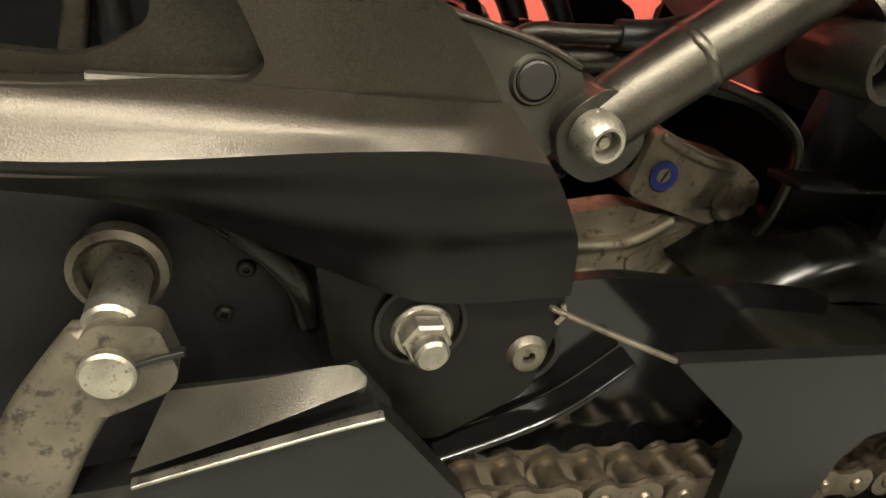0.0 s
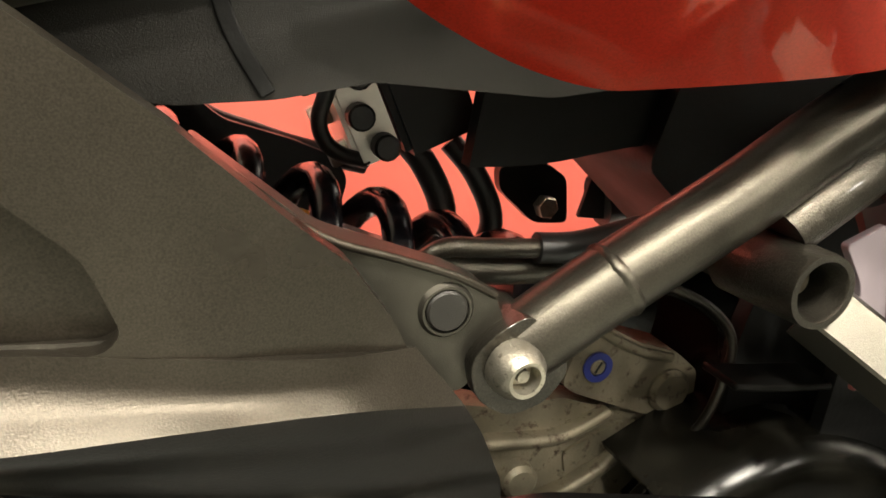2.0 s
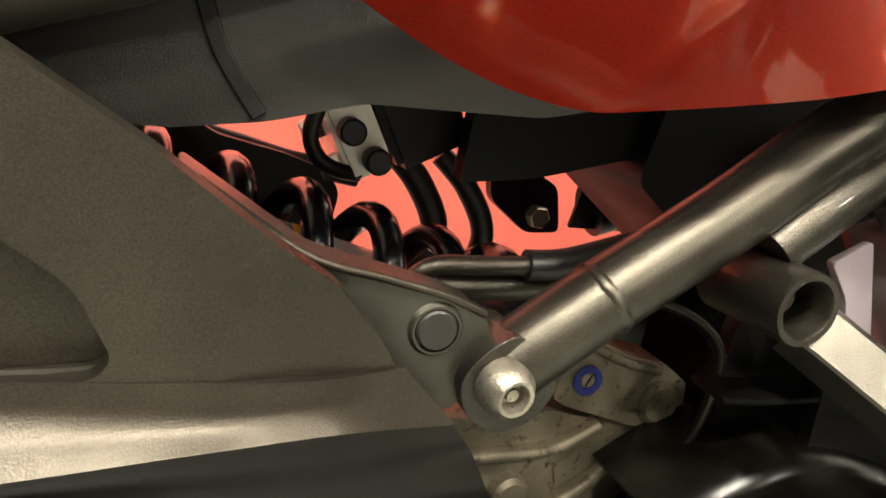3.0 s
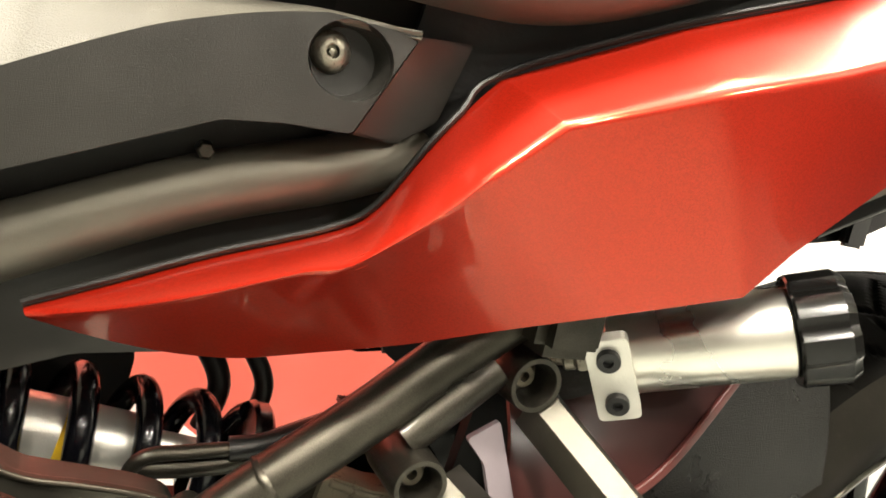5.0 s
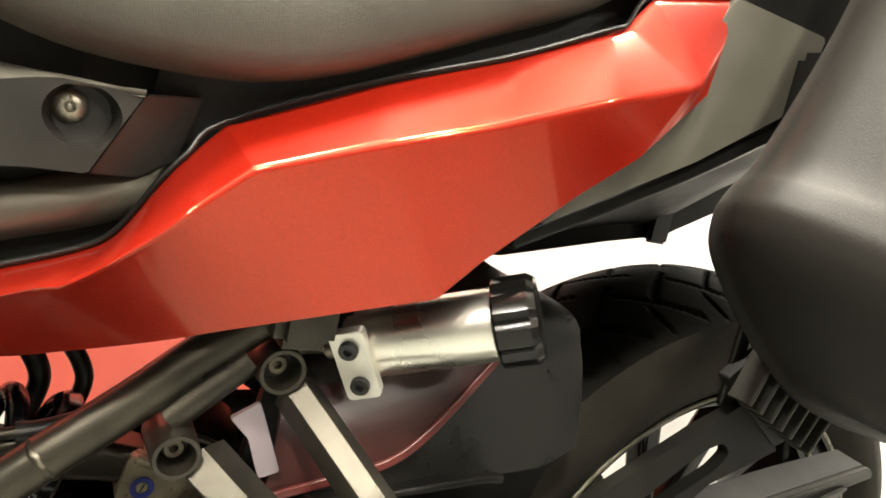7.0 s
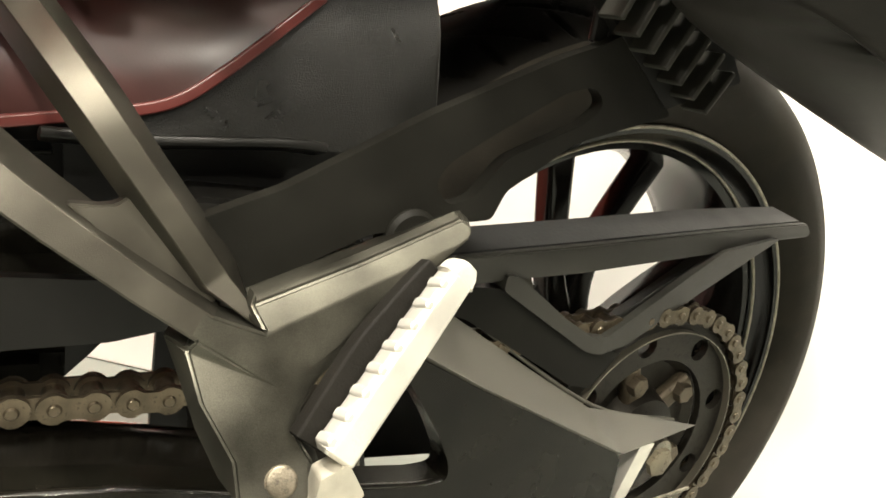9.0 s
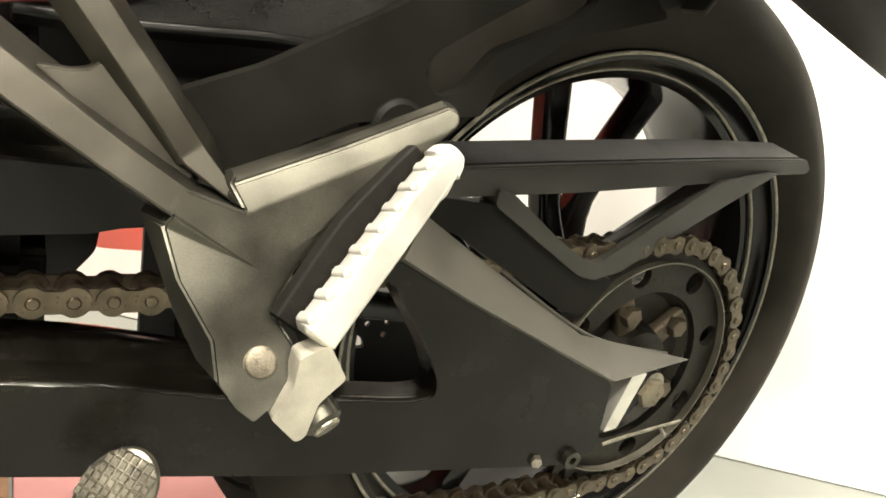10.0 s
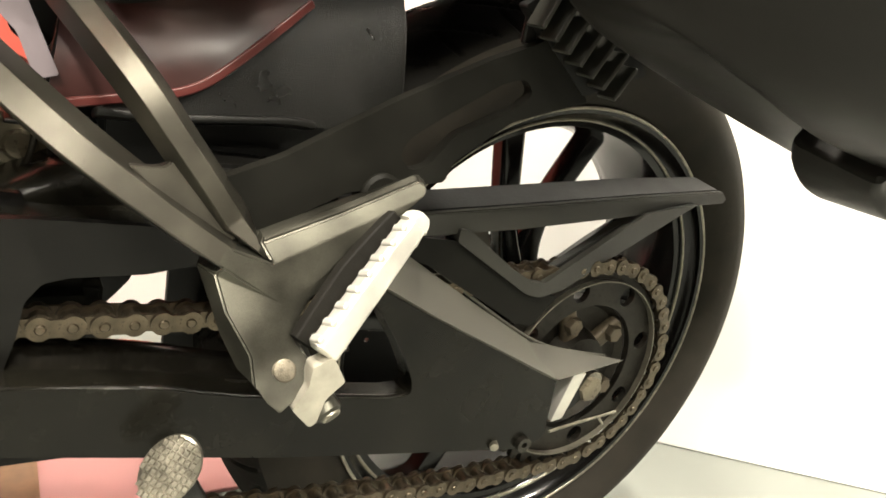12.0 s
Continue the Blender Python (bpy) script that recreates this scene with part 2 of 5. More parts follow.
def plate(outline, y0, y1, holes=(), bevel=0.001, m=None, segs=2, yfun=None, fold=None):
    """A sheet with an (x, z) outline between two y values, with holes; yfun(x, z) bends it outward."""
    bm = bmesh.new()
    edges = []
    for ring in (outline, *holes):
        vs = [bm.verts.new((p[0], y0, p[1])) for p in ring]
        edges += [bm.edges.new((vs[i - 1], vs[i])) for i in range(len(vs))]
    bmesh.ops.triangle_fill(bm, use_beauty=True, use_dissolve=False, edges=edges)
    ext = bmesh.ops.extrude_face_region(bm, geom=list(bm.faces))
    for e in ext["geom"]:
        if isinstance(e, bmesh.types.BMVert):
            e.co.y = y1
    bmesh.ops.recalc_face_normals(bm, faces=bm.faces)
    if bevel:
        sharp = [e for e in bm.edges if len(e.link_faces) == 2 and e.calc_face_angle(0) > 1.0]
        bmesh.ops.bevel(bm, geom=sharp, offset=bevel, segments=segs, affect="EDGES", clamp_overlap=True)
    if fold is not None:
        bmesh.ops.bisect_plane(bm, geom=list(bm.verts) + list(bm.edges) + list(bm.faces), plane_co=(0, 0, fold), plane_no=(0, 0, 1))
    if yfun:
        for v in bm.verts:
            v.co.y += yfun(v.co.x, v.co.z)
    if m:
        bm.transform(m)
    return bm


def frame_on(d):
    d = Vector(d).normalized()
    u = d.cross(Vector((0, 0, 1)))
    if u.length < 0.1:
        u = d.cross(Vector((1, 0, 0)))
    u.normalize()
    return u, d.cross(u).normalized(), d


def lathe(profile, at, axis, seg=32, bm=None):
    """Turns (radius, along) pairs about an axis through a point."""
    bm = bm or bmesh.new()
    u, w, d = frame_on(axis)
    at = Vector(at)
    rings = []
    for r, h in profile:
        if r < 1e-6:
            rings.append([bm.verts.new(at + d * h)])
        else:
            rings.append([bm.verts.new(at + d * h + (u * math.cos(2 * math.pi * k / seg) + w * math.sin(2 * math.pi * k / seg)) * r) for k in range(seg)])
    for a, b in zip(rings, rings[1:]):
        for k in range(seg):
            j = (k + 1) % seg
            if len(a) == 1 and len(b) == 1:
                continue
            if len(a) == 1:
                bm.faces.new((a[0], b[k], b[j]))
            elif len(b) == 1:
                bm.faces.new((a[k], a[j], b[0]))
            else:
                bm.faces.new((a[k], a[j], b[j], b[k]))
    return bm


def cyl(p0, p1, r, seg=24, bev=0.0008, r1=None, bm=None):
    p0, p1 = Vector(p0), Vector(p1)
    h = (p1 - p0).length
    r1 = r if r1 is None else r1
    return lathe([(0, 0), (r - bev, 0), (r, bev), (r1, h - bev), (r1 - bev, h), (0, h)], p0, p1 - p0, seg, bm)


def tube(pts, r, seg=14, n=6, smooth=True, bm=None, radii=None):
    """A round bar along a curve, capped."""
    path = spline(pts, n) if smooth else [Vector(p) for p in pts]
    bm = bm or bmesh.new()
    rings = []
    u = None
    for i, p in enumerate(path):
        d = (path[min(i + 1, len(path) - 1)] - path[max(i - 1, 0)]).normalized()
        if u is None:
            u = frame_on(d)[0]
        u = (u - d * u.dot(d)).normalized()
        w = d.cross(u)
        rr = r if radii is None else radii(i / (len(path) - 1))
        rings.append([bm.verts.new(p + (u * math.cos(2 * math.pi * k / seg) + w * math.sin(2 * math.pi * k / seg)) * rr) for k in range(seg)])
    for a, b in zip(rings, rings[1:]):
        for k in range(seg):
            bm.faces.new((a[k], a[(k + 1) % seg], b[(k + 1) % seg], b[k]))
    bm.faces.new(rings[0][::-1])
    bm.faces.new(rings[-1])
    return bm


def bar(pts, widths, depth, out=(0, -1, 0), bevel=0.0015, n=5, cap=0.0):
    """A solid strut along a curve, with rounded edges: its width lies across the out direction, its depth along it; cap hollows its start to sit on a round boss."""
    path = spline(pts, n)
    out = Vector(out).normalized()
    bm = bmesh.new()
    rings = []
    first = (path[1] - path[0]).normalized()
    run = 0.0
    last = len(path) - 1
    for i, p in enumerate(path):
        run += (p - path[i - 1]).length if i else 0.0
        d = (path[min(i + 1, last)] - path[max(i - 1, 0)]).normalized()
        o = (out - d * out.dot(d)).normalized()
        s = d.cross(o)
        f = i / last * (len(widths) - 1)
        k = min(int(f), len(widths) - 2)
        w = widths[k] + (widths[k + 1] - widths[k]) * (f - k)
        r = min(bevel * 1.5, w * 0.45, depth * 0.45)

        def ring(at, shrink):
            vs = []
            for cx, cz, a0 in ((1, 1, 0), (-1, 1, 90), (-1, -1, 180), (1, -1, 270)):
                for q in range(4):
                    a = radians(a0 + q * 30)
                    x = (cx * (w / 2 - r) + math.cos(a) * (r - shrink))
                    y = (cz * (depth / 2 - r) + math.sin(a) * (r - shrink))
                    shift = Vector()
                    if cap:
                        shift = first * max(0.0, math.sqrt(max(cap * cap - x * x, 0.0)) - run + 0.0004 * i)
                    vs.append(bm.verts.new(at + s * x + o * y + shift))
            rings.append(vs)
        if i == 0 and not cap:
            ring(p, r * 0.6)
            ring(p + d * r * 0.5, 0)
        elif i == last:
            ring(p - d * r * 0.5, 0)
            ring(p, r * 0.6)
        else:
            ring(p, 0)
    for a, b in zip(rings, rings[1:]):
        for k in range(16):
            bm.faces.new((a[k], a[(k + 1) % 16], b[(k + 1) % 16], b[k]))
    bm.faces.new(rings[0][::-1])
    bm.faces.new(rings[-1])
    return bm


def rib(pts, widths, flare, depth, out=(0, -1, 0), edge=0.0008, low=1.0, tail=None):
    """A strut with a flat front and sides that flare towards its back; tail gives the two front corners of a twisted end."""
    n = 4
    path = spline(pts, n)
    out = Vector(out).normalized()
    bm = bmesh.new()
    rings = []
    for i, p in enumerate(path):
        d = (path[min(i + 1, len(path) - 1)] - path[max(i - 1, 0)]).normalized()
        o = (out - d * out.dot(d)).normalized()
        s = d.cross(o)
        k = min(i // n, len(widths) - 2)
        half = (widths[k] + (widths[k + 1] - widths[k]) * (i / n - k)) / 2
        ring = [(half - edge, 0), (half, -edge), (half + flare * low, -depth), (-half - flare, -depth), (-half, -edge), (-half + edge, 0)]
        rings.append([bm.verts.new(p + s * a + o * b) for a, b in ring])
    if tail:
        a, b = Vector(tail[0]), Vector(tail[1])
        c = (b - a).normalized() * edge
        rings.append([bm.verts.new(q) for q in (a + c, a - out * edge, a - out * depth, b - out * depth, b - out * edge, b - c)])
    for a, b in zip(rings, rings[1:]):
        for k in range(6):
            bm.faces.new((a[k], a[(k + 1) % 6], b[(k + 1) % 6], b[k]))
    bm.faces.new(rings[0][::-1])
    bm.faces.new(rings[-1])
    return bm


def skin(rows, thick=0.003, nu=6, nv=6, side=(0, -1, 0), smooth_u=True, smooth_v=True):
    """A curved sheet with thickness through a small grid of points."""
    def line(p, n, sm):
        return spline(p, n) if sm else [Vector(p[i]).lerp(Vector(p[i + 1]), k / n) for i in range(len(p) - 1) for k in range(n)] + [Vector(p[-1])]
    fine = [line(r, nu, smooth_u) for r in rows]
    cols = [line([r[j] for r in fine], nv, smooth_v) for j in range(len(fine[0]))]
    bm = bmesh.new()
    grid = [[bm.verts.new(c) for c in col] for col in cols]
    for a, b in zip(grid, grid[1:]):
        for k in range(len(a) - 1):
            bm.faces.new((a[k], a[k + 1], b[k + 1], b[k]))
    bmesh.ops.recalc_face_normals(bm, faces=bm.faces)
    bm.normal_update()
    s = Vector(side)
    mean = sum((f.normal * f.calc_area() for f in bm.faces), Vector())
    if mean.dot(s) < 0:
        bmesh.ops.reverse_faces(bm, faces=bm.faces)
        bm.normal_update()
    normals = {v: v.normal.copy() for v in bm.verts}
    outer = list(bm.verts)
    ext = bmesh.ops.extrude_face_region(bm, geom=list(bm.faces))
    new_v = [g for g in ext["geom"] if isinstance(g, bmesh.types.BMVert)]
    tree = {tuple(round(c, 7) for c in o.co): normals[o] for o in outer}
    for v in new_v:
        v.co -= tree[tuple(round(c, 7) for c in v.co)] * thick
    return bm


def box(lo, hi, bevel=0.001):
    bm = bmesh.new()
    bmesh.ops.create_cube(bm, size=1)
    lo, hi = Vector(lo), Vector(hi)
    for v in bm.verts:
        v.co = Vector((lo[i] + (v.co[i] + 0.5) * (hi[i] - lo[i]) for i in range(3)))
    bmesh.ops.bevel(bm, geom=list(bm.edges), offset=bevel, segments=2, affect="EDGES", clamp_overlap=True)
    return bm


def cast(front, faces, back, bevel=0.0012, segs=2, angle=12):
    """A faceted solid: front points and faces, closed behind by a copy of its outline set back by a vector."""
    bm = bmesh.new()
    vs = [bm.verts.new(p) for p in front]
    for f in faces:
        bm.faces.new([vs[i] for i in f])
    bmesh.ops.recalc_face_normals(bm, faces=bm.faces)
    ext = bmesh.ops.extrude_face_region(bm, geom=list(bm.faces), use_keep_orig=True)
    for g in ext["geom"]:
        if isinstance(g, bmesh.types.BMVert):
            g.co += Vector(back)
    bmesh.ops.recalc_face_normals(bm, faces=bm.faces)
    sharp = [e for e in bm.edges if len(e.link_faces) == 2 and e.calc_face_angle(0) > radians(angle)]
    bmesh.ops.bevel(bm, geom=sharp, offset=bevel, segments=segs, affect="EDGES", clamp_overlap=True)
    return bm


def hexagon(at, axis, r, h, bm=None):
    return lathe([(0, 0), (r, 0), (r, h * 0.85), (r * 0.88, h), (0, h)], at, axis, 6, bm)


def dome_bolt(at, axis, r, h, hole):
    """A domed bolt head with a socket and a pin in it."""
    prof = [(r, 0), (r, h * 0.25), (r * 0.92, h * 0.62), (r * 0.70, h * 0.92), (hole * 1.25, h), (hole, h * 0.97), (hole, h * 0.35), (hole * 0.5, h * 0.35), (hole * 0.42, h * 0.75), (0, h * 0.78)]
    return lathe(prof, at, axis, 28)


OUT = (0, -1, 0)

# ---- the room ----
WALL_A, WALL_DIR = Vector((0.49, 0.078, 0)), Vector((0.23, -0.16, 0)).normalized()


def room():
    fl = box((-4, -4, -0.1), (4, 4, 0.0), 0.002)
    tagged(finish("floor", fl, FLOORM), "grey-green coated showroom floor", "floor", kind="structure")
    n = Vector((-WALL_DIR.y, WALL_DIR.x, 0))
    n = n if n.y > 0 else -n
    bm = box((-3.6, 0, 0.0), (3.2, 0.12, 2.7), 0.003)
    rot = Matrix((Vector((WALL_DIR.x, WALL_DIR.y, 0)), Vector((n.x, n.y, 0)), Vector((0, 0, 1)))).transposed().to_4x4()
    bm.transform(Matrix.Translation(WALL_A) @ rot)
    tagged(finish("wall_north", bm, WALLM), "plain bright white wall behind the motorcycle", "wall", kind="structure")
    # Unseen walls; their greys are chosen to shape the reflected light.
    for nm, lo, hi in (("wall_south", (-4, -4.1, 0), (4, -4, 2.7)), ("wall_west", (-4.1, -4, 0), (-4, 4, 2.7)), ("wall_east", (4, -4, 0), (4.1, 4, 2.7)), ("wall_rear", (-4, 4, 0), (4, 4.1, 2.7))):
        light = nm == "wall_south"
        tagged(finish(nm, box(lo, hi, 0.003), LIGHTWALL if light else GREYWALL), "unseen mid grey wall, toned for the reflections" if light else "unseen dark grey wall, toned dark to cut fill light", "wall", kind="structure")
    tagged(finish("ceiling", box((-4.1, -4.1, 2.7), (4.1, 4.1, 2.8), 0.003), CEILM), "plain pale ceiling", "ceiling", kind="structure")


room()
# Unseen ceiling lights; the one at (0.15, 0.12) is added to whiten the wall.
DOWNLIGHTS = [(-1.02, -0.12, 125, 0.24), (0.60, -0.37, 80, 0.20), (1.83, -1.40, 90, 0.22), (-1.50, -1.46, 115, 0.24), (-0.43, -1.30, 95, 0.22), (1.05, -2.62, 60, 0.22), (0.15, 0.12, 110, 0.18), (-3.04, -1.49, 95, 0.24), (-1.39, -2.63, 80, 0.24), (0.25, -3.60, 80, 0.24)]
for x, y, watts, size in DOWNLIGHTS:
    area_lamp("unseen_ceiling_light", (x, y, 2.66), (x, y, 0), size, size, watts)

# ---- things behind the motorcycle ----
red_panel = finish("red_bodywork", plate(rounded([(-1.15, 0.44), (-0.56, 0.372), (-0.42, 0.262), (-0.36, 0.238), (-0.25, 0.232), (-0.19, 0.25), (-0.085, 0.50), (-0.08, 0.74), (-0.4, 0.86), (-1.15, 0.86)], 0.03), 0.30, 0.33, bevel=0.006, segs=3), REDBOARD)
tagged(red_panel, "bright red painted bodywork panel standing behind the motorcycle", "bodywork")
finish("stand", box((-0.95, 0.335, 0.0), (-0.90, 0.37, 0.60), 0.003), SATIN, red_panel)
finish("stand", box((-1.0, 0.32, 0.0), (-0.60, 0.40, 0.02), 0.003), SATIN, red_panel)
pink_mat = finish("floor_mat", plate(rounded([(-0.42, 0.15), (-0.10, 0.15), (-0.10, 0.29), (-0.42, 0.29)], 0.01), 0.0, 0.006, bevel=0.001, m=Matrix(((1, 0, 0, 0), (0, 0, 1, 0), (0, 1, 0, 0), (0, 0, 0, 1)))), PINK)
tagged(pink_mat, "pink mat lying on the floor beside the stand", "mat")
wood_block = finish("wooden_block", box((-0.60, 0.10, 0.0), (-0.425, 0.30, 0.06), 0.004), WOOD)
tagged(wood_block, "rough brown wooden block lying on the floor", "block")

# ---- the motorcycle ----
bike = group_node("motorcycle")
tagged(bike, "red and black motorcycle with a chain drive, parked on the floor", "motorcycle")
AX = V(-0.008, 0, 0.32)

# rear wheel
wheel = group_node("rear_wheel", bike)
tyre_prof = [(0.226, -0.070), (0.234, -0.081), (0.250, -0.089), (0.268, -0.092), (0.284, -0.088), (0.295, -0.0785)]
crown = [(0.320 - 0.025 * (abs(y) / 0.0785) ** 2.3, y) for y in np.linspace(-0.0785, 0.0785, 44)]


def tread_depth(s, y):
    """How deep the rubber is cut at a length s round the tyre and a distance y from its middle."""
    deep = 0.0
    for side, shift in ((-1, 0.0), (1, 0.031)):
        v = y * side
        for bend, base, lo, hi in ((1.5, 0.0, 0.004, 0.040), (-0.7, 0.030, 0.020, 0.068), (0.55, 0.048, 0.046, 0.074)):
            if lo < v < hi:
                off = (s + shift - base - bend * v + 5 * v * v + 0.0314) % 0.0628 - 0.0314
                deep = max(deep, 0.0040 * max(0.0, 1 - (abs(off) / 0.0026) ** 4))
    return deep


def tyre_mesh(tread, seg=1500):
    prof = [(r, y, 0) for r, y in tyre_prof[:-1]] + [(r, y, 1) for r, y in crown] + [(r, -y, 0) for r, y in tyre_prof[-2::-1]] + [(0.222, 0.06, 0), (0.222, -0.06, 0)]
    verts, faces = [], []
    for k in range(seg):
        a = 2 * math.pi * k / seg
        for r, y, cut_here in prof:
            rr = r - (tread_depth(a * 0.32, y) if cut_here else 0.0)
            verts.append((AX.x + rr * math.cos(a), y, AX.z + rr * math.sin(a)))
    n = len(prof)
    for k in range(seg):
        for i in range(n):
            a, b = k * n, ((k + 1) % seg) * n
            if tread != (len(tyre_prof) - 1 <= i < len(tyre_prof) - 1 + len(crown) - 1):
                continue
            faces.append((a + i, a + (i + 1) % n, b + (i + 1) % n, b + i))
    me = bpy.data.meshes.new("tyre")
    me.from_pydata(verts, [], faces)
    bm = bmesh.new()
    bm.from_mesh(me)
    bpy.data.meshes.remove(me)
    bmesh.ops.delete(bm, geom=[v for v in bm.verts if not v.link_faces], context="VERTS")
    return bm


part("tyre", tyre_mesh(False), SIDEWALL, wheel, "black rubber tyre with dusty brown sidewalls", 60)
part("tread", tyre_mesh(True), RUBBER, wheel, "grooved black rubber tread", 60)
rim_prof = [(0.226, -0.070), (0.2285, -0.077), (0.2275, -0.079), (0.2235, -0.078), (0.2215, -0.068), (0.215, -0.062), (0.2135, -0.058), (0.2065, -0.056), (0.200, -0.03), (0.197, 0), (0.200, 0.03), (0.2065, 0.056), (0.2275, 0.079), (0.2285, 0.077), (0.226, 0.070), (0.221, 0.06), (0.212, 0), (0.221, -0.06), (0.226, -0.070)]
part("rim", lathe(rim_prof, AX, (0, 1, 0), 96), GLOSS, wheel, "gloss black cast rim")
for r, y in ((0.2285, -0.0785), (0.2145, -0.0615)):
    part("rim_lip", tube([AX + V(r * math.cos(a), y, r * math.sin(a)) for a in np.linspace(0, 2 * math.pi, 97)], 0.0017, 8, 1, False), STEEL, wheel)
part("hub", lathe([(0, -0.07), (0.03, -0.07), (0.045, -0.05), (0.05, 0), (0.045, 0.06), (0.03, 0.08), (0, 0.08)], AX, (0, 1, 0), 32), SWING, wheel)
for k in range(5):
    for inner, middle, outer in ((114, 112, 106.5), (100, 91, 76)):
        d0, d1, d2 = (V(math.cos(radians(72 * k + a)), 0, math.sin(radians(72 * k + a))) for a in (inner, middle, outer))
        part("spoke", bar([AX + d0 * 0.035 + V(0, -0.03, 0), AX + d1 * 0.10 + V(0, -0.022, 0), AX + d2 * 0.205 + V(0, -0.018, 0)], (0.034, 0.022, 0.026), 0.024, bevel=0.004), GLOSS, wheel)


def ring_plate(r_out, r_in, y0, y1, at, holes=(), seg=72, teeth=0, tooth=0.0):
    outer = []
    n = teeth * 4 if teeth else seg
    for k in range(n):
        a = 2 * math.pi * k / n
        r = r_out + (tooth if teeth and k % 4 in (1, 2) else 0)
        outer.append((at.x + r * math.cos(a), at.z + r * math.sin(a)))
    rings = [[(at.x + r_in * math.cos(-2 * math.pi * k / seg), at.z + r_in * math.sin(-2 * math.pi * k / seg)) for k in range(seg)]]
    for rc, ac, rh, nh in holes:
        for j in range(nh):
            a0 = ac + 2 * math.pi * j / nh
            rings.append([(at.x + rc * math.cos(a0) + rh * math.cos(2 * math.pi * k / 12), at.z + rc * math.sin(a0) + rh * math.sin(2 * math.pi * k / 12)) for k in range(12)])
    return plate(outer, at.y + y0, at.y + y1, rings, bevel=0.0)


SPR = V(-0.015, -0.136, 0.318)
part("sprocket", ring_plate(0.097, 0.064, -0.003, 0.003, SPR, [(0.080, 0.3, 0.0095, 8)], teeth=41, tooth=0.0075), SPROCK, wheel, "dirty steel sprocket with round holes")
part("sprocket_carrier", lathe([(0.0, 0.03), (0.055, 0.03), (0.066, 0.02), (0.068, 0.006), (0.064, 0.004), (0.058, 0.01), (0.035, 0.012), (0.03, -0.004), (0.0, -0.006)], SPR, (0, 1, 0), 48), SPROCK, wheel)
part("guard_ring", lathe([(0.0895, -0.010), (0.0905, -0.010), (0.0905, -0.004), (0.0895, -0.004), (0.0895, -0.010)], SPR, (0, 1, 0), 72), GREYCAST, wheel)
for k in range(5):
    a = 2 * math.pi * k / 5 + 0.75
    part("sprocket_nut", hexagon(SPR + V(0.048 * math.cos(a), 0.004, 0.048 * math.sin(a)), OUT, 0.0085, 0.010), RUSTY, wheel)
    part("carrier_arm", bar([SPR + V(0.02 * math.cos(a), 0.008, 0.02 * math.sin(a)), SPR + V(0.062 * math.cos(a), 0.006, 0.062 * math.sin(a))], (0.02, 0.016), 0.012, bevel=0.003), RUSTY, wheel)
part("brake_disc", ring_plate(0.062, 0.030, -0.0025, 0.0025, V(AX.x, 0.10, AX.z)), SATIN, wheel)
part("axle", lathe([(0, -0.160), (0.011, -0.160), (0.011, 0.12), (0, 0.12)], V(AX.x - 0.006, 0, AX.z - 0.006), (0, 1, 0), 20), STEEL, wheel)

# chain
chain = group_node("chain", bike)
PITCH = 0.015875
loop = [V(-0.66, 0, 0.385), V(-0.50, 0, 0.386), V(-0.37, 0, 0.386), V(-0.20, 0, 0.402), V(-0.028, 0, 0.4215)]
loop += [V(SPR.x + 0.104 * math.cos(a), 0, SPR.z + 0.104 * math.sin(a)) for a in np.linspace(radians(92), radians(-94), 26)]
loop += [V(-0.12, 0, 0.212), V(-0.28, 0, 0.2235), V(-0.44, 0, 0.243), V(-0.66, 0, 0.275)]
loop += [V(-0.66 + 0.055 * math.cos(a), 0, 0.33 + 0.055 * math.sin(a)) for a in np.linspace(radians(260), radians(100), 8)]
loop.append(loop[0])
cum = [0.0]
for a, b in zip(loop, loop[1:]):
    cum.append(cum[-1] + (b - a).length)


def along(s):
    s = s % cum[-1]
    i = max(k for k in range(len(cum) - 1) if cum[k] <= s)
    return loop[i].lerp(loop[i + 1], (s - cum[i]) / (cum[i + 1] - cum[i]))


def link_mesh(name, half, plate_t, outer):
    """Two waisted side plates with rollers or pin heads, lying along x."""
    bm = bmesh.new()
    for side in (-1, 1):
        prof = []
        for k in range(28):
            a = 2 * math.pi * k / 28
            x = (PITCH / 2 + 0.0074) * math.cos(a)
            reach = abs(x) - PITCH / 2
            bulge = math.sqrt(max(0.0, 0.0074 ** 2 - reach * reach)) if abs(x) > 0.0035 else 0.0
            prof.append((x, (1 if math.sin(a) >= 0 else -1) * max(bulge, 0.0054 if reach < 0.004 else 0.0)))
        tmp = plate(prof, side * half - plate_t / 2, side * half + plate_t / 2, bevel=0.0)
        me = bpy.data.meshes.new("tmp")
        tmp.to_mesh(me)
        tmp.free()
        bm.from_mesh(me)
        bpy.data.meshes.remove(me)
    for x in (-PITCH / 2, PITCH / 2):
        if outer:
            lathe([(0, -half - 0.0022), (0.0024, -half - 0.0024), (0.0031, -half - 0.0016), (0.0031, half + 0.0012), (0.0022, half + 0.0022), (0, half + 0.0022)], V(x, 0, 0), (0, 1, 0), 10, bm)
        else:
            lathe([(0.003, -half), (0.0051, -half), (0.0051, half), (0.003, half)], V(x, 0, 0), (0, 1, 0), 10, bm)
    me = bpy.data.meshes.new(name)
    bmesh.ops.recalc_face_normals(bm, faces=bm.faces)
    bm.to_mesh(me)
    bm.free()
    for p in me.polygons:
        p.use_smooth = True
    me.set_sharp_from_angle(angle=radians(40))
    me.materials.append(CHAINM)
    return me


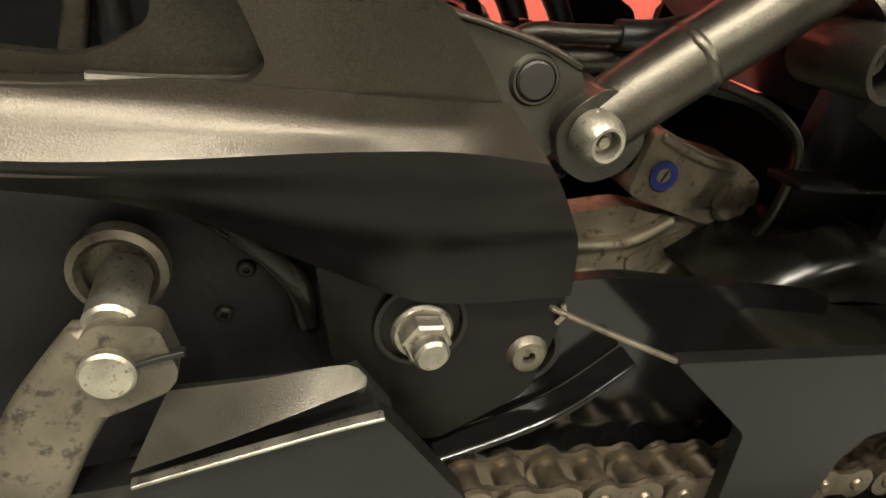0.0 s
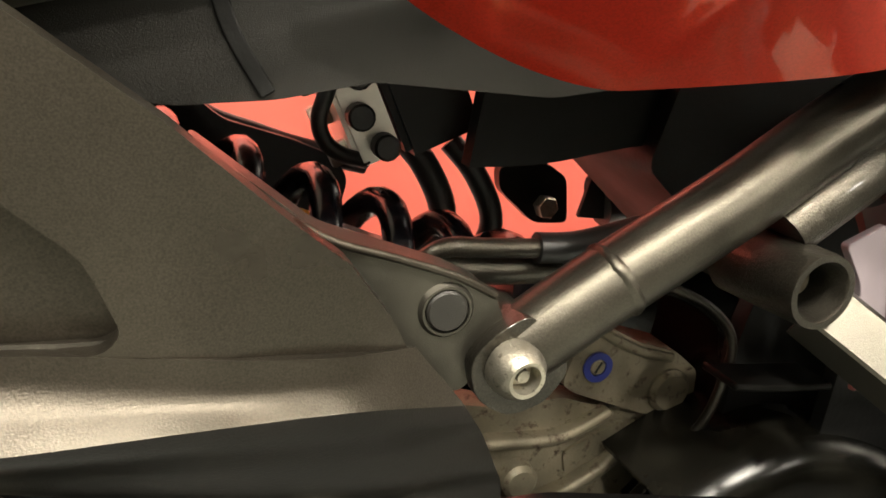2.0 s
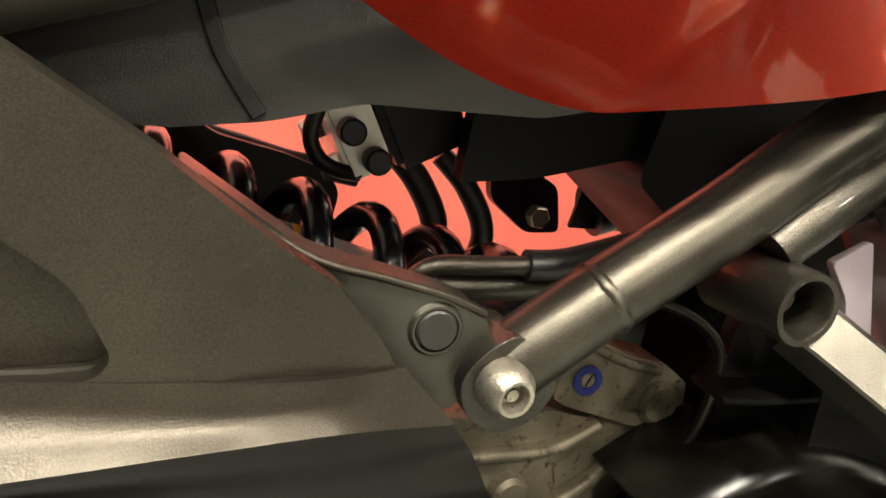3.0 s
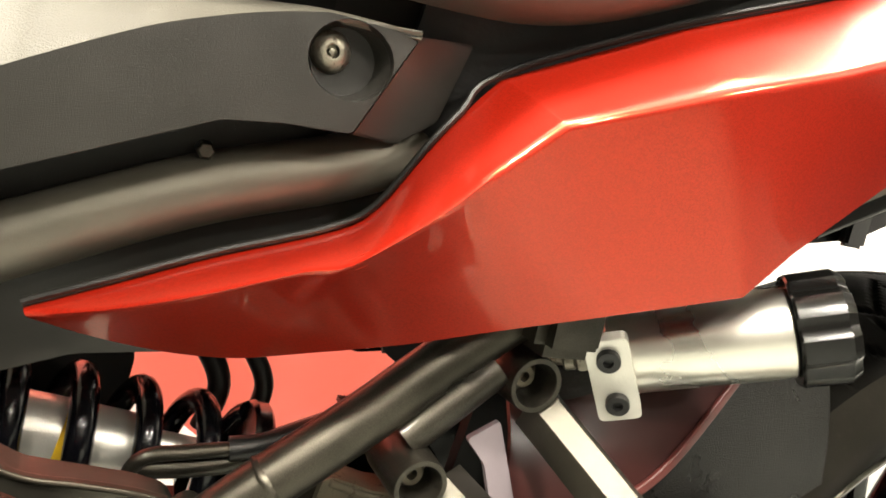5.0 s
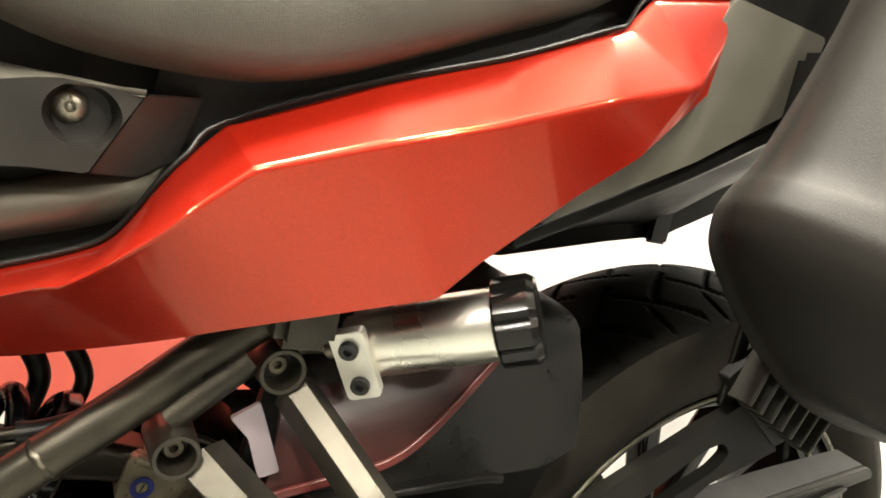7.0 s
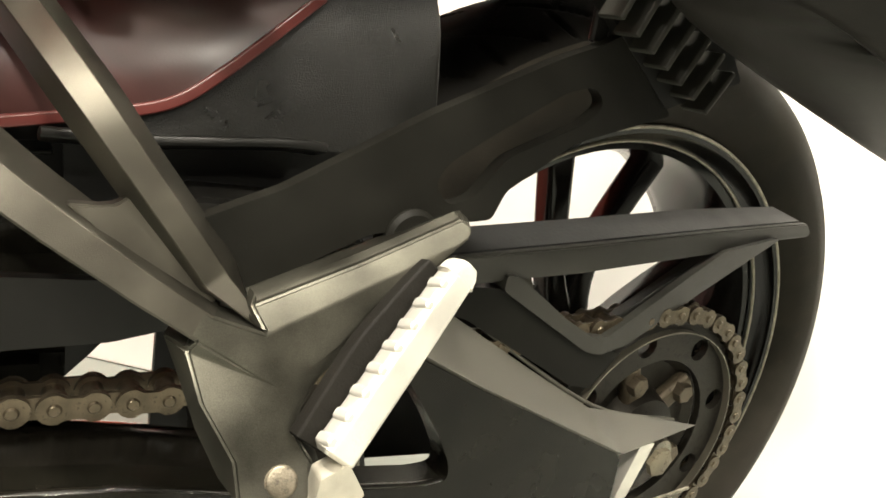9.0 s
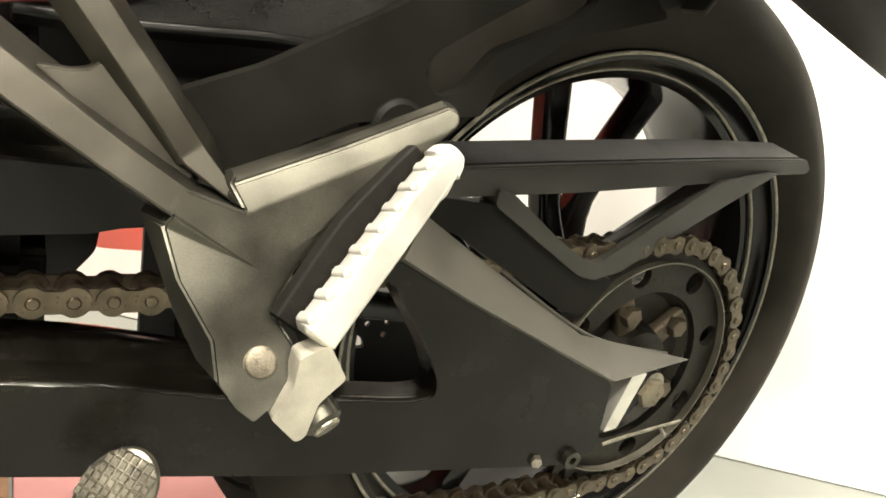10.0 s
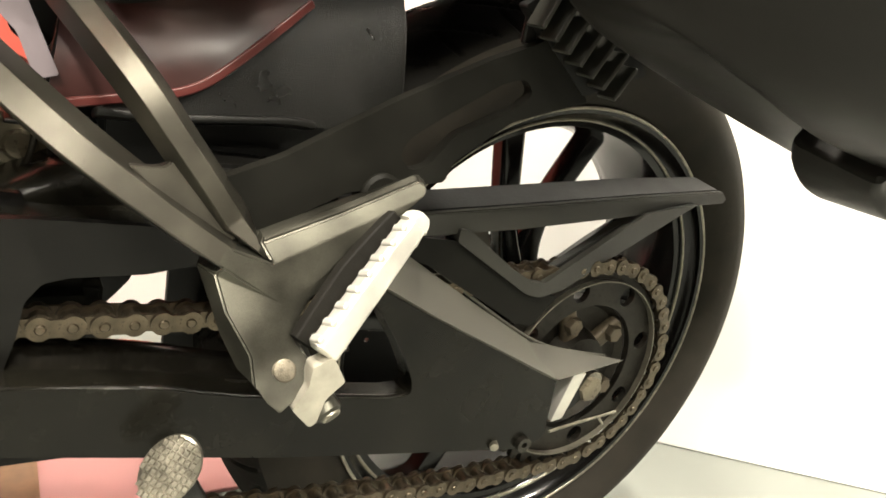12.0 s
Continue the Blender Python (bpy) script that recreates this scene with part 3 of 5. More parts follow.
OUTER_LINK, INNER_LINK = link_mesh("outer_link", 0.0092, 0.0022, True), link_mesh("inner_link", 0.0066, 0.0022, False)
count = int(cum[-1] / PITCH) // 2 * 2
step = cum[-1] / count
for k in range(count):
    p, q = along(k * step), along((k + 1) * step)
    d = q - p
    ob = new("chain_link", OUTER_LINK if k % 2 else INNER_LINK)
    ob.parent = chain
    mid = (p + q) / 2
    ob.matrix_local = Matrix.Translation((mid.x, SPR.y, mid.z)) @ Matrix.Rotation(-math.atan2(d.z, d.x), 4, "Y")

# swingarm
swing = group_node("swingarm", bike)
body = rounded([(-0.50, 0.368), (-0.4357, 0.3625), (-0.3939, 0.3575), (-0.3437, 0.3462), (-0.2963, 0.3390), (-0.2720, 0.3368), (-0.2330, 0.3318), (-0.2180, 0.3330), (-0.2190, 0.3440), (-0.2300, 0.3640), (-0.2620, 0.4080), (-0.2880, 0.4020), (-0.2980, 0.4080), (-0.262, 0.419), (-0.21, 0.393), (-0.146, 0.363), (-0.074, 0.329), (-0.070, 0.272), (-0.10, 0.266), (-0.30, 0.294), (-0.50, 0.330)], 0.006)
part("arm", plate(body, -0.172, -0.150, bevel=0.0045, segs=4), SWING, swing, "satin black swingarm with a deep opening")
crest = [(-0.52, 0.3655), (-0.4357, 0.3600), (-0.3939, 0.3550), (-0.3437, 0.3440), (-0.3000, 0.3380)]
part("arm_shoulder", skin([[(x, -0.1600, z - 0.004) for x, z in crest], [(x, -0.1560, z - 0.0006) for x, z in crest], [(x, -0.1500, z + 0.0006) for x, z in crest], [(x, -0.1420, z + 0.0030) for x, z in crest], [(x, -0.1320, z + 0.0080) for x, z in crest], [(x, -0.1240, z + 0.0085) for x, z in crest], [(x, -0.1150, z + 0.0040) for x, z in crest]], 0.004, nu=6, nv=4, side=(0, -0.5, 1)), OILY, swing, "oily gloss black upper shoulder of the swingarm")
part("arm_lip", tube([(x, -0.1690, z + 0.0004) for x, z in crest] + [(-0.2720, -0.1690, 0.3352), (-0.2350, -0.1690, 0.3305), (-0.2190, -0.1690, 0.3312)], 0.0030, 12), OILY, swing)
part("cross_gusset", plate(rounded([(-0.43, 0.310), (-0.4100, 0.3240), (-0.3924, 0.3432), (-0.3825, 0.3560), (-0.3800, 0.375), (-0.43, 0.400)], 0.004), -0.008, 0.008, bevel=0.003), SWING, swing)
part("arm_right", plate(rounded([(-0.62, 0.374), (-0.43, 0.372), (-0.42, 0.33), (-0.62, 0.33)], 0.008), 0.125, 0.155, bevel=0.004), SWING, swing)
part("cross_member", box((-0.62, -0.09, 0.25), (-0.412, 0.09, 0.392), 0.012), SWING, swing)
disc = [(-0.113 + 0.027 * math.cos(2 * math.pi * k / 28), 0.247 + 0.027 * math.sin(2 * math.pi * k / 28)) for k in range(28)]
bores = [[(-0.1132 + r * math.cos(radians(a)) + 0.0030 * math.cos(2 * math.pi * k / 14), 0.2465 + r * math.sin(radians(a)) + 0.0030 * math.sin(2 * math.pi * k / 14)) for k in range(14)] for r, a in ((0.0214, 125), (0.0125, 84), (0.0120, 210), (0.0124, 339), (0.0210, 297))]
part("drilled_plate", plate(disc, 0.098, 0.102, bores, bevel=0.0), PLASTIC, swing)
# Dark filler plate added to close the view beside the chain gap.
part("chain_gap_backing", plate(rounded([(-0.354, 0.455), (-0.30, 0.455), (-0.30, 0.25), (-0.350, 0.25)], 0.004), 0.006, 0.014, bevel=0.001), DARK, swing)
# Dark backing added behind the arm's opening, with a hole for the drilled plate.
part("arm_hole_backing", plate(rounded([(-0.131, 0.301), (-0.039, 0.301), (0.006, 0.136), (-0.145, 0.148), (-0.155, 0.207), (-0.117, 0.208), (-0.131, 0.243)], 0.003), 0.108, 0.114, [[(-0.109 + 0.0245 * math.cos(2 * math.pi * k / 24), 0.242 + 0.0245 * math.sin(2 * math.pi * k / 24)) for k in range(24)]], bevel=0.0), PLASTIC, swing)
part("drilled_plate_arm", bar([(-0.10, 0.10, 0.255), (-0.06, 0.10, 0.285), (-0.02, 0.10, 0.315)], (0.02, 0.016), 0.006, bevel=0.001), PLASTIC, swing)
part("upper_beam", plate(rounded([(-0.50, 0.450), (-0.44, 0.446), (-0.36, 0.450), (-0.35, 0.425), (-0.44, 0.416), (-0.50, 0.414)], 0.006), -0.1455, -0.110, bevel=0.004, segs=3), SWING, swing)
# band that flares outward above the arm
# Same black paint as the arm; its upward sheen is put into the grey.
part("arm_flare", skin([[(-0.258, -0.173, 0.420), (-0.21, -0.173, 0.395), (-0.146, -0.173, 0.365), (-0.078, -0.173, 0.333), (-0.072, -0.173, 0.331)], [(-0.236, -0.150, 0.436), (-0.198, -0.150, 0.414), (-0.156, -0.150, 0.390), (-0.094, -0.150, 0.356), (0.025, -0.155, 0.331)]], 0.004, nu=6, nv=3, smooth_u=False), GREYTONE, swing, "upturned edge of the black swingarm, sheen put into its grey")
part("axle_block", plate(rounded([(-0.060, 0.283), (-0.047, 0.285), (-0.033, 0.330), (-0.048, 0.329)], 0.002), -0.166, -0.150, bevel=0.0015), PEGALLOY, swing, "pale alloy chain adjuster block")
# Flat dark plate in place of the shaded recess behind the block.
part("block_backing", plate(rounded([(-0.078, 0.276), (-0.020, 0.284), (0.0, 0.333), (-0.060, 0.330)], 0.003), -0.152, -0.146, bevel=0.001), DARK, swing)
part("axle_nut", hexagon((-0.022, -0.164, 0.312), OUT, 0.012, 0.005), CAST, swing)
part("adjuster_wire", tube([(-0.067, -0.174, 0.2795), (-0.04, -0.174, 0.2835), (0.012, -0.174, 0.2890)], 0.0013, 8), STEEL, swing)
part("wire_clip", tube([(-0.008, -0.174, 0.2850), (-0.004, -0.176, 0.2800), (-0.001, -0.174, 0.2780)], 0.0012, 8), STEEL, swing)
part("adjuster_bolt", hexagon((-0.1240, -0.170, 0.2750), (-0.5, -1, 0), 0.0042, 0.007), STEEL, swing)
part("adjuster_stud", tube([(-0.118, -0.168, 0.2730), (-0.108, -0.168, 0.2690), (-0.098, -0.168, 0.2690)], 0.0022, 8), STEEL, swing)
part("adjuster_bolt_nut", lathe([(0.003, 0.0), (0.007, 0.0), (0.007, 0.005), (0.003, 0.005), (0.003, 0.0)], (-0.0945, -0.172, 0.2720), OUT, 12), SATIN, swing)
# Highlight on the thin back edge, put into a paler colour.
part("flare_lip", tube([(-0.2256, -0.1450, 0.4352), (-0.150, -0.1450, 0.3890), (-0.0978, -0.1450, 0.3600), (-0.0578, -0.1450, 0.3450), (0.0050, -0.1480, 0.3340)], 0.0014, 8), GREYTONE, swing)

# chain guard with spear and V
guard = group_node("chain_guard", bike)


def guard_y(x, z):
    """The guard leans towards the wheel along its rear."""
    return -0.150 + max(0.0, x + 0.106) * 0.11


SPEAR = [(-0.2750, -0.1500, 0.4580), (-0.2167, -0.1500, 0.4647), (-0.1406, -0.1500, 0.4731), (0.0091, -0.1373, 0.4854), (0.1330, -0.1236, 0.4930), (0.1430, -0.1226, 0.4860), (0.1400, -0.1228, 0.4812), (0.0750, -0.1300, 0.4770), (0.0201, -0.1361, 0.4690), (-0.1337, -0.1500, 0.4554), (-0.2118, -0.1500, 0.4481), (-0.2750, -0.1500, 0.4410)]
part("spear", cast(SPEAR, [tuple(range(12))], (0.0, 0.006, 0.0), 0.0010), GUARDM, guard, "black spear-shaped chain guard rail, lit face paled in colour")
# Same guard; the shade on its top is put into a darker colour.
part("spear_top", cast([(x, y + 0.0062, z + 0.0002) for x, y, z in SPEAR[:5]] + [(-0.2780, -0.1200, 0.4660), (-0.2193, -0.1200, 0.4725), (-0.1451, -0.1200, 0.4810), (0.0004, -0.1080, 0.4940), (0.1180, -0.0960, 0.5000)], [(0, 5, 6, 1), (1, 6, 7, 2), (2, 7, 8, 3), (3, 8, 9, 4)], (0.0, 0.0, -0.012), 0.0010), DARK, guard)
part("v_strut", plate(rounded([(-0.194, 0.4552), (-0.1836, 0.4533), (-0.1387, 0.4252), (-0.1118, 0.4118), (-0.0981, 0.4111), (0.0114, 0.4703), (0.0786, 0.4800), (0.0886, 0.4801), (-0.0051, 0.4371), (-0.0735, 0.4030), (-0.0997, 0.3982), (-0.1152, 0.4013), (-0.194, 0.445)], 0.003), -0.003, 0.014, bevel=0.0012, yfun=guard_y), GUARDM, guard, "black V-shaped guard strut, lit face paled in colour")
part("v_lip", bar([(-0.095, -0.140, 0.4100), (-0.045, -0.135, 0.4360), (0.015, -0.128, 0.4660)], (0.008, 0.008, 0.007), 0.012, out=(0, -1, 0.3), bevel=0.001), PLASTIC, guard)
part("shield", plate(rounded([(-0.270, 0.448), (-0.2232, 0.446), (-0.1879, 0.4440), (-0.1071, 0.4000), (-0.0900, 0.3990), (-0.0761, 0.3960), (-0.0969, 0.3700), (-0.1165, 0.3740), (-0.1573, 0.3960), (-0.2127, 0.4250), (-0.270, 0.440)], 0.003), -0.148, -0.138, bevel=0.002), MATT, guard)

# passenger footrest hanger
hang = group_node("footrest_hanger", bike)


# crease corner, face edge towards the footrest, foot, left edge, bevelled top edge
HF = [(-0.3563, -0.2235, 0.4571), (-0.2742, -0.2215, 0.4975), (-0.2921, -0.2225, 0.4805), (-0.3067, -0.2225, 0.4662), (-0.3215, -0.2247, 0.4506), (-0.3366, -0.2301, 0.4398), (-0.3432, -0.2347, 0.4305), (-0.3458, -0.2385, 0.4231),
      (-0.3679, -0.2410, 0.4147), (-0.3787, -0.2295, 0.4328), (-0.3836, -0.2190, 0.4501),
      (-0.3406, -0.2470, 0.4155), (-0.3386, -0.2505, 0.4100), (-0.3396, -0.2535, 0.4045), (-0.3488, -0.2565, 0.3955), (-0.3540, -0.2560, 0.3890), (-0.3605, -0.2540, 0.3945), (-0.3665, -0.2480, 0.4015),
      (-0.3903, -0.2075, 0.4511), (-0.3858, -0.2095, 0.4397), (-0.3776, -0.2190, 0.4166), (-0.3700, -0.2310, 0.4020),
      (-0.3602, -0.2139, 0.4645), (-0.3201, -0.2171, 0.4835), (-0.2778, -0.2178, 0.5046), (-0.2732, -0.2192, 0.5021),
      (-0.3638, -0.2211, 0.4623), (-0.3638, -0.2146, 0.4688), (-0.3574, -0.2292, 0.4414), (-0.3752, -0.2190, 0.4627), (-0.3808, -0.2209, 0.4542), (-0.3918, -0.2152, 0.4607), (-0.3859, -0.2134, 0.4691)]
part("plate", cast(HF, [(0, 28, 8, 7, 6, 5, 4, 3, 2, 1), (28, 10, 9, 8), (29, 0, 28, 30), (29, 30, 31, 32), (28, 30, 10), (8, 17, 16, 15, 14, 13, 12, 11, 7), (10, 18, 19, 9), (9, 19, 20, 8), (8, 20, 21, 17), (0, 1, 25, 24, 23, 22), (0, 22, 27, 26)], (0.004, 0.010, 0.001), 0.0010, angle=22), HANGM, hang, "scuffed satin black triangular footrest plate")
part("top_flange", skin([[(-0.3580, -0.1900, 0.4665), (-0.3130, -0.1965, 0.4855), (-0.2700, -0.2030, 0.5045)], [(-0.3602, -0.2059, 0.4655), (-0.3201, -0.2091, 0.4845), (-0.2778, -0.2098, 0.5056)], [(-0.3602, -0.2129, 0.4635), (-0.3201, -0.2161, 0.4825), (-0.2778, -0.2168, 0.5036)]], 0.004, nu=3, nv=2, side=(0, -0.5, 1), smooth_v=False), HANGM, hang, angle=20)
L1, L2 = V(-0.503, -0.142, 0.541), V(-0.460, -0.137, 0.581)
part("strut", rib([L1 + V(0.0080, 0.0045, -0.0038), (-0.4488, -0.1893, 0.5039), (-0.4058, -0.2093, 0.4754), (-0.3888, -0.2158, 0.4649), (-0.3780, -0.2195, 0.4585)], (0.0150, 0.0135, 0.0120, 0.0115, 0.0115), 0.0080, 0.013, out=(-0.10, -1, 0.30), low=0.1), STRUTM, hang, angle=25)
part("strut", rib([L2 + V(0.0070, 0.0045, -0.0065), (-0.4225, -0.1890, 0.5385), (-0.4008, -0.2040, 0.5099), (-0.3848, -0.2103, 0.4889), (-0.3738, -0.2138, 0.4738)], (0.0115, 0.0110, 0.0100, 0.0100, 0.0100), 0.0055, 0.013, out=(-0.10, -1, 0.25), low=1.0, tail=((-0.3594, -0.2215, 0.4591), (-0.3616, -0.2133, 0.4661))), STRUTM, hang, angle=25)
part("web", cast([(-0.4230, -0.1980, 0.4960), (-0.4125, -0.1985, 0.4960), (-0.4075, -0.1985, 0.4970), (-0.4000, -0.1980, 0.5030), (-0.3880, -0.2030, 0.4910), (-0.3720, -0.2095, 0.4740), (-0.3740, -0.2120, 0.4640), (-0.3890, -0.2085, 0.4695), (-0.4070, -0.2025, 0.4820)], [(0, 1, 2, 3, 4, 8), (4, 5, 6, 7, 8)], (0.0, 0.006, 0.0), 0.0008), STRUTM, hang)
part("pin", lathe([(0.0062, -0.003), (0.0062, -0.0004), (0.0058, -0.0004), (0.0058, 0.0006), (0.0050, 0.0012), (0.0, 0.0010)], (-0.3516, -0.2475, 0.4092), (-0.194, -0.832, 0.520), 28), WORN, hang, "worn brownish hinge pin")
part("hinge_bracket", plate(rounded([(-0.3418, 0.4165), (-0.3312, 0.4210), (-0.3225, 0.4064), (-0.3282, 0.4008), (-0.3320, 0.3967), (-0.3335, 0.3890), (-0.3350, 0.3830), (-0.3385, 0.3814), (-0.3493, 0.3929), (-0.3466, 0.3978), (-0.3425, 0.4048)], 0.0018), -0.259, -0.249, bevel=0.0016), BRIGHTCAST, hang)
part("hinge_sleeve", cyl((-0.3310, -0.247, 0.3920), (-0.3265, -0.257, 0.3855), 0.0078, 24, 0.0015), HANGM, hang)
part("hinge_pin", cyl((-0.3280, -0.254, 0.3880), (-0.3260, -0.2585, 0.3850), 0.0056, 20, 0.0008), STEEL, hang)
# folded footrest
peg = group_node("passenger_footrest", bike)
P0, P1 = V(-0.3362, -0.2535, 0.4210), V(-0.2850, -0.2330, 0.4848)
PEG_OUT = V(0.15, -1, 0.35).normalized()
part("bar", bar([P0, P0.lerp(P1, 0.5), P1], (0.0155, 0.0150, 0.0132), 0.012, out=PEG_OUT, bevel=0.0022), PEGALLOY, peg, "bright silver alloy footrest")
pd = (P1 - P0).normalized()
ps = pd.cross(PEG_OUT).normalized()
ps = ps if ps.x < 0 else -ps
for k in range(8):
    c = P0.lerp(P1, 0.05 + k * 0.122) + ps * (0.0070 - 0.0012 * k / 8)
    part("tooth", bar([c + PEG_OUT * -0.0040, c, c + PEG_OUT * 0.0058], (0.0046, 0.0050, 0.0042), 0.0040, out=ps, bevel=0.0010, n=2), PEGALLOY, peg)
part("rest_pad", bar([P0 + ps * 0.007 - PEG_OUT * 0.010, P0.lerp(P1, 0.5) + ps * 0.0085 - PEG_OUT * 0.010, P1 + ps * 0.006 - PEG_OUT * 0.010], (0.014, 0.016, 0.011), 0.008, out=PEG_OUT, bevel=0.001), RUBBER, peg, "black rubber backing strip")
part("tip", bar([P1 - pd * 0.003, P1 + pd * 0.003, P1 + pd * 0.0065], (0.0165, 0.0135, 0.0070), 0.0115, out=PEG_OUT, bevel=0.0022, n=3), PEGALLOY, peg)
part("tip_lug", bar([P1 - ps * 0.006 - PEG_OUT * 0.006 - pd * 0.014, P1 - ps * 0.008 - PEG_OUT * 0.006 - pd * 0.006, P1 - ps * 0.007 - PEG_OUT * 0.006 + pd * 0.002], (0.008, 0.009, 0.007), 0.008, out=PEG_OUT, bevel=0.002, n=3), PEGALLOY, peg)

# slotted plate above the swingarm
fender = group_node("rear_fender", bike)
slot = rounded([(-0.283, 0.514), (-0.274, 0.505), (-0.262, 0.509), (-0.248, 0.529), (-0.208, 0.550), (-0.198, 0.560), (-0.206, 0.568), (-0.222, 0.563), (-0.256, 0.540), (-0.278, 0.524)], 0.005)
fp = rounded([(-0.382, 0.492), (-0.349, 0.507), (-0.290, 0.544), (-0.232, 0.576), (-0.206, 0.588), (-0.194, 0.596), (-0.152, 0.561), (-0.209, 0.541), (-0.244, 0.514), (-0.249, 0.500), (-0.310, 0.490), (-0.362, 0.462)], 0.003)
part("side_plate", plate(fp, -0.199, -0.191, [slot], bevel=0.0012), MATT, fender, "black slotted fender stay")
part("stay_bar", bar([(-0.36, -0.185, 0.480), (-0.36, -0.14, 0.478), (-0.36, -0.10, 0.476)], (0.02, 0.02), 0.01, out=(0, 0, 1), bevel=0.002), PLASTIC, fender)
part("stay", plate(rounded([(-0.37, 0.486), (-0.30, 0.484), (-0.29, 0.462), (-0.36, 0.446)], 0.005), -0.14, -0.11, bevel=0.002), PLASTIC, fender)
part("rubber_stop", cyl((-0.290, -0.203, 0.490), (-0.290, -0.186, 0.490), 0.013, 28, 0.002), MATT, fender)
hug = []
for x0, z0, x1, z1 in ((-0.425, 0.503, -0.430, 0.570), (-0.385, 0.505, -0.40, 0.584), (-0.31, 0.508, -0.325, 0.602), (-0.268, 0.512, -0.272, 0.611), (-0.243, 0.524, -0.246, 0.611)):
    h = z1 - z0
    hug.append([(x0, -0.116, z0), (0.7 * x0 + 0.3 * x1, -0.112, z0 + 0.32 * h), (0.4 * x0 + 0.6 * x1, -0.102, z0 + 0.70 * h), (0.1 * x0 + 0.9 * x1, -0.084, z0 + 0.95 * h), (x1, 0.0, z1), (0.1 * x0 + 0.9 * x1, 0.084, z0 + 0.95 * h), (x0, 0.114, z0)])
part("hugger", skin(hug, 0.003, nu=5, nv=5), HUG, fender, "grained black plastic hugger over the tyre")
part("hugger_bead", tube([Vector(p) + V(0.001, -0.0015, 0) for p in hug[-1][:4]], 0.0013, 8, 5), HUG, fender)
part("lower_lip", bar([(-0.43, -0.124, 0.504), (-0.39, -0.124, 0.505), (-0.33, -0.124, 0.5105), (-0.307, -0.123, 0.510)], (0.005, 0.005, 0.005), 0.020, out=(0, -1, 0.3), bevel=0.0012), PLASTIC, fender)
HUG_X = ((-0.46, 0.500, 0.565), (-0.425, 0.503, 0.570), (-0.385, 0.505, 0.584), (-0.31, 0.508, 0.602), (-0.262, 0.515, 0.609))


def hug_point(x, z):
    """A place just outside the hugger's side at this x and height."""
    k = max(i for i in range(len(HUG_X) - 1) if HUG_X[i][0] <= x or i == 0)
    f = (x - HUG_X[k][0]) / (HUG_X[k + 1][0] - HUG_X[k][0])
    z0, z1 = (HUG_X[k][j] + f * (HUG_X[k + 1][j] - HUG_X[k][j]) for j in (1, 2))
    h = max(0.0, min(0.97, (z - z0) / (z1 - z0)))
    return (x, -0.1215 + 0.031 * h ** 2.6, z)


part("pale_tab", plate(rounded([(-0.4768, 0.5508), (-0.4631, 0.5593), (-0.4465, 0.521), (-0.4573, 0.5176), (-0.466, 0.5396)], 0.002), -0.1245, -0.1215, bevel=0.0006), LILAC, fender, "pale lilac plastic tab")
red_low = [(-0.452, 0.505), (-0.443, 0.507), (-0.412, 0.514), (-0.380, 0.523), (-0.354, 0.543), (-0.310, 0.583)]
red_top = [(-0.445, 0.560), (-0.436, 0.562), (-0.415, 0.570), (-0.390, 0.578), (-0.36, 0.586), (-0.308, 0.594)]
# Coloured with the reflection of the red side panel.
part("inner_fender", skin([[hug_point(0.01 * (a[0] * (100 - k) + b[0] * k), 0.01 * (a[1] * (100 - k) + b[1] * k)) for a, b in zip(red_low, red_top)] for k in (0, 25, 50, 75, 100)], 0.003, nu=4, nv=3), MAROON, fender, "glossy inner fender, red reflection put into its colour")
part("inner_fender_edge", bar([Vector(hug_point(x, z)) + V(0, -0.001, 0) for x, z in red_low], (0.0055, 0.0055), 0.0030, bevel=0.0008), RED_REFLECTION, fender, "rolled edge, brighter red reflection put into its colour")
# Dark sheet that closes the view below the hugger.
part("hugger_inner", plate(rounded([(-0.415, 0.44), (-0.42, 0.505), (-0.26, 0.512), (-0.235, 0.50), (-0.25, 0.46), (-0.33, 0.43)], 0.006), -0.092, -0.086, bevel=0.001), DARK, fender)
for k in range(7):
    f = k / 6
    lo = V(-0.216, -0.207, 0.598).lerp(V(-0.146, -0.207, 0.566), f)
    hi = lo + V(0.013, 0, 0.034 - 0.012 * f)
    # Light on the rib edges is put into a paler colour.
    part("rib", bar([lo, (lo + hi) / 2, hi], (0.0032, 0.0032), 0.016, bevel=0.0008, n=2), GUARDM, fender)
# Dark backing for the shaded gaps between the ribs.
part("rib_back", plate(rounded([(-0.221, 0.608), (-0.182, 0.640), (-0.16, 0.638), (-0.107, 0.585), (-0.158, 0.564)], 0.003), -0.200, -0.192, bevel=0.001), DARK, fender)
part("strap", bar([(-0.205, -0.190, 0.588), (-0.208, -0.192, 0.615), (-0.213, -0.196, 0.66)], (0.010, 0.010, 0.010), 0.004, bevel=0.001), PLASTIC, fender)
# subframe
sub = group_node("subframe", bike)
FB = V(-0.582, -0.137, 0.510)
DIAGM = mat("worn_black_tube_paint", (0.046, 0.042, 0.033), 0.31, 0.85, grain=1800, bump=0.18, patch=35, vary=0.4, speck=0.2, dirt=(0.09, 0.08, 0.062), dirt_at=0.70, spec=0.4)
part("diagonal_tube", tube([(-0.578, -0.124, 0.512), (-0.560, -0.125, 0.529), (-0.523, -0.125, 0.559), (-0.491, -0.125, 0.587), (-0.43, -0.125, 0.634)], 0.0106, 28), DIAGM, sub, "satin black steel subframe tube")
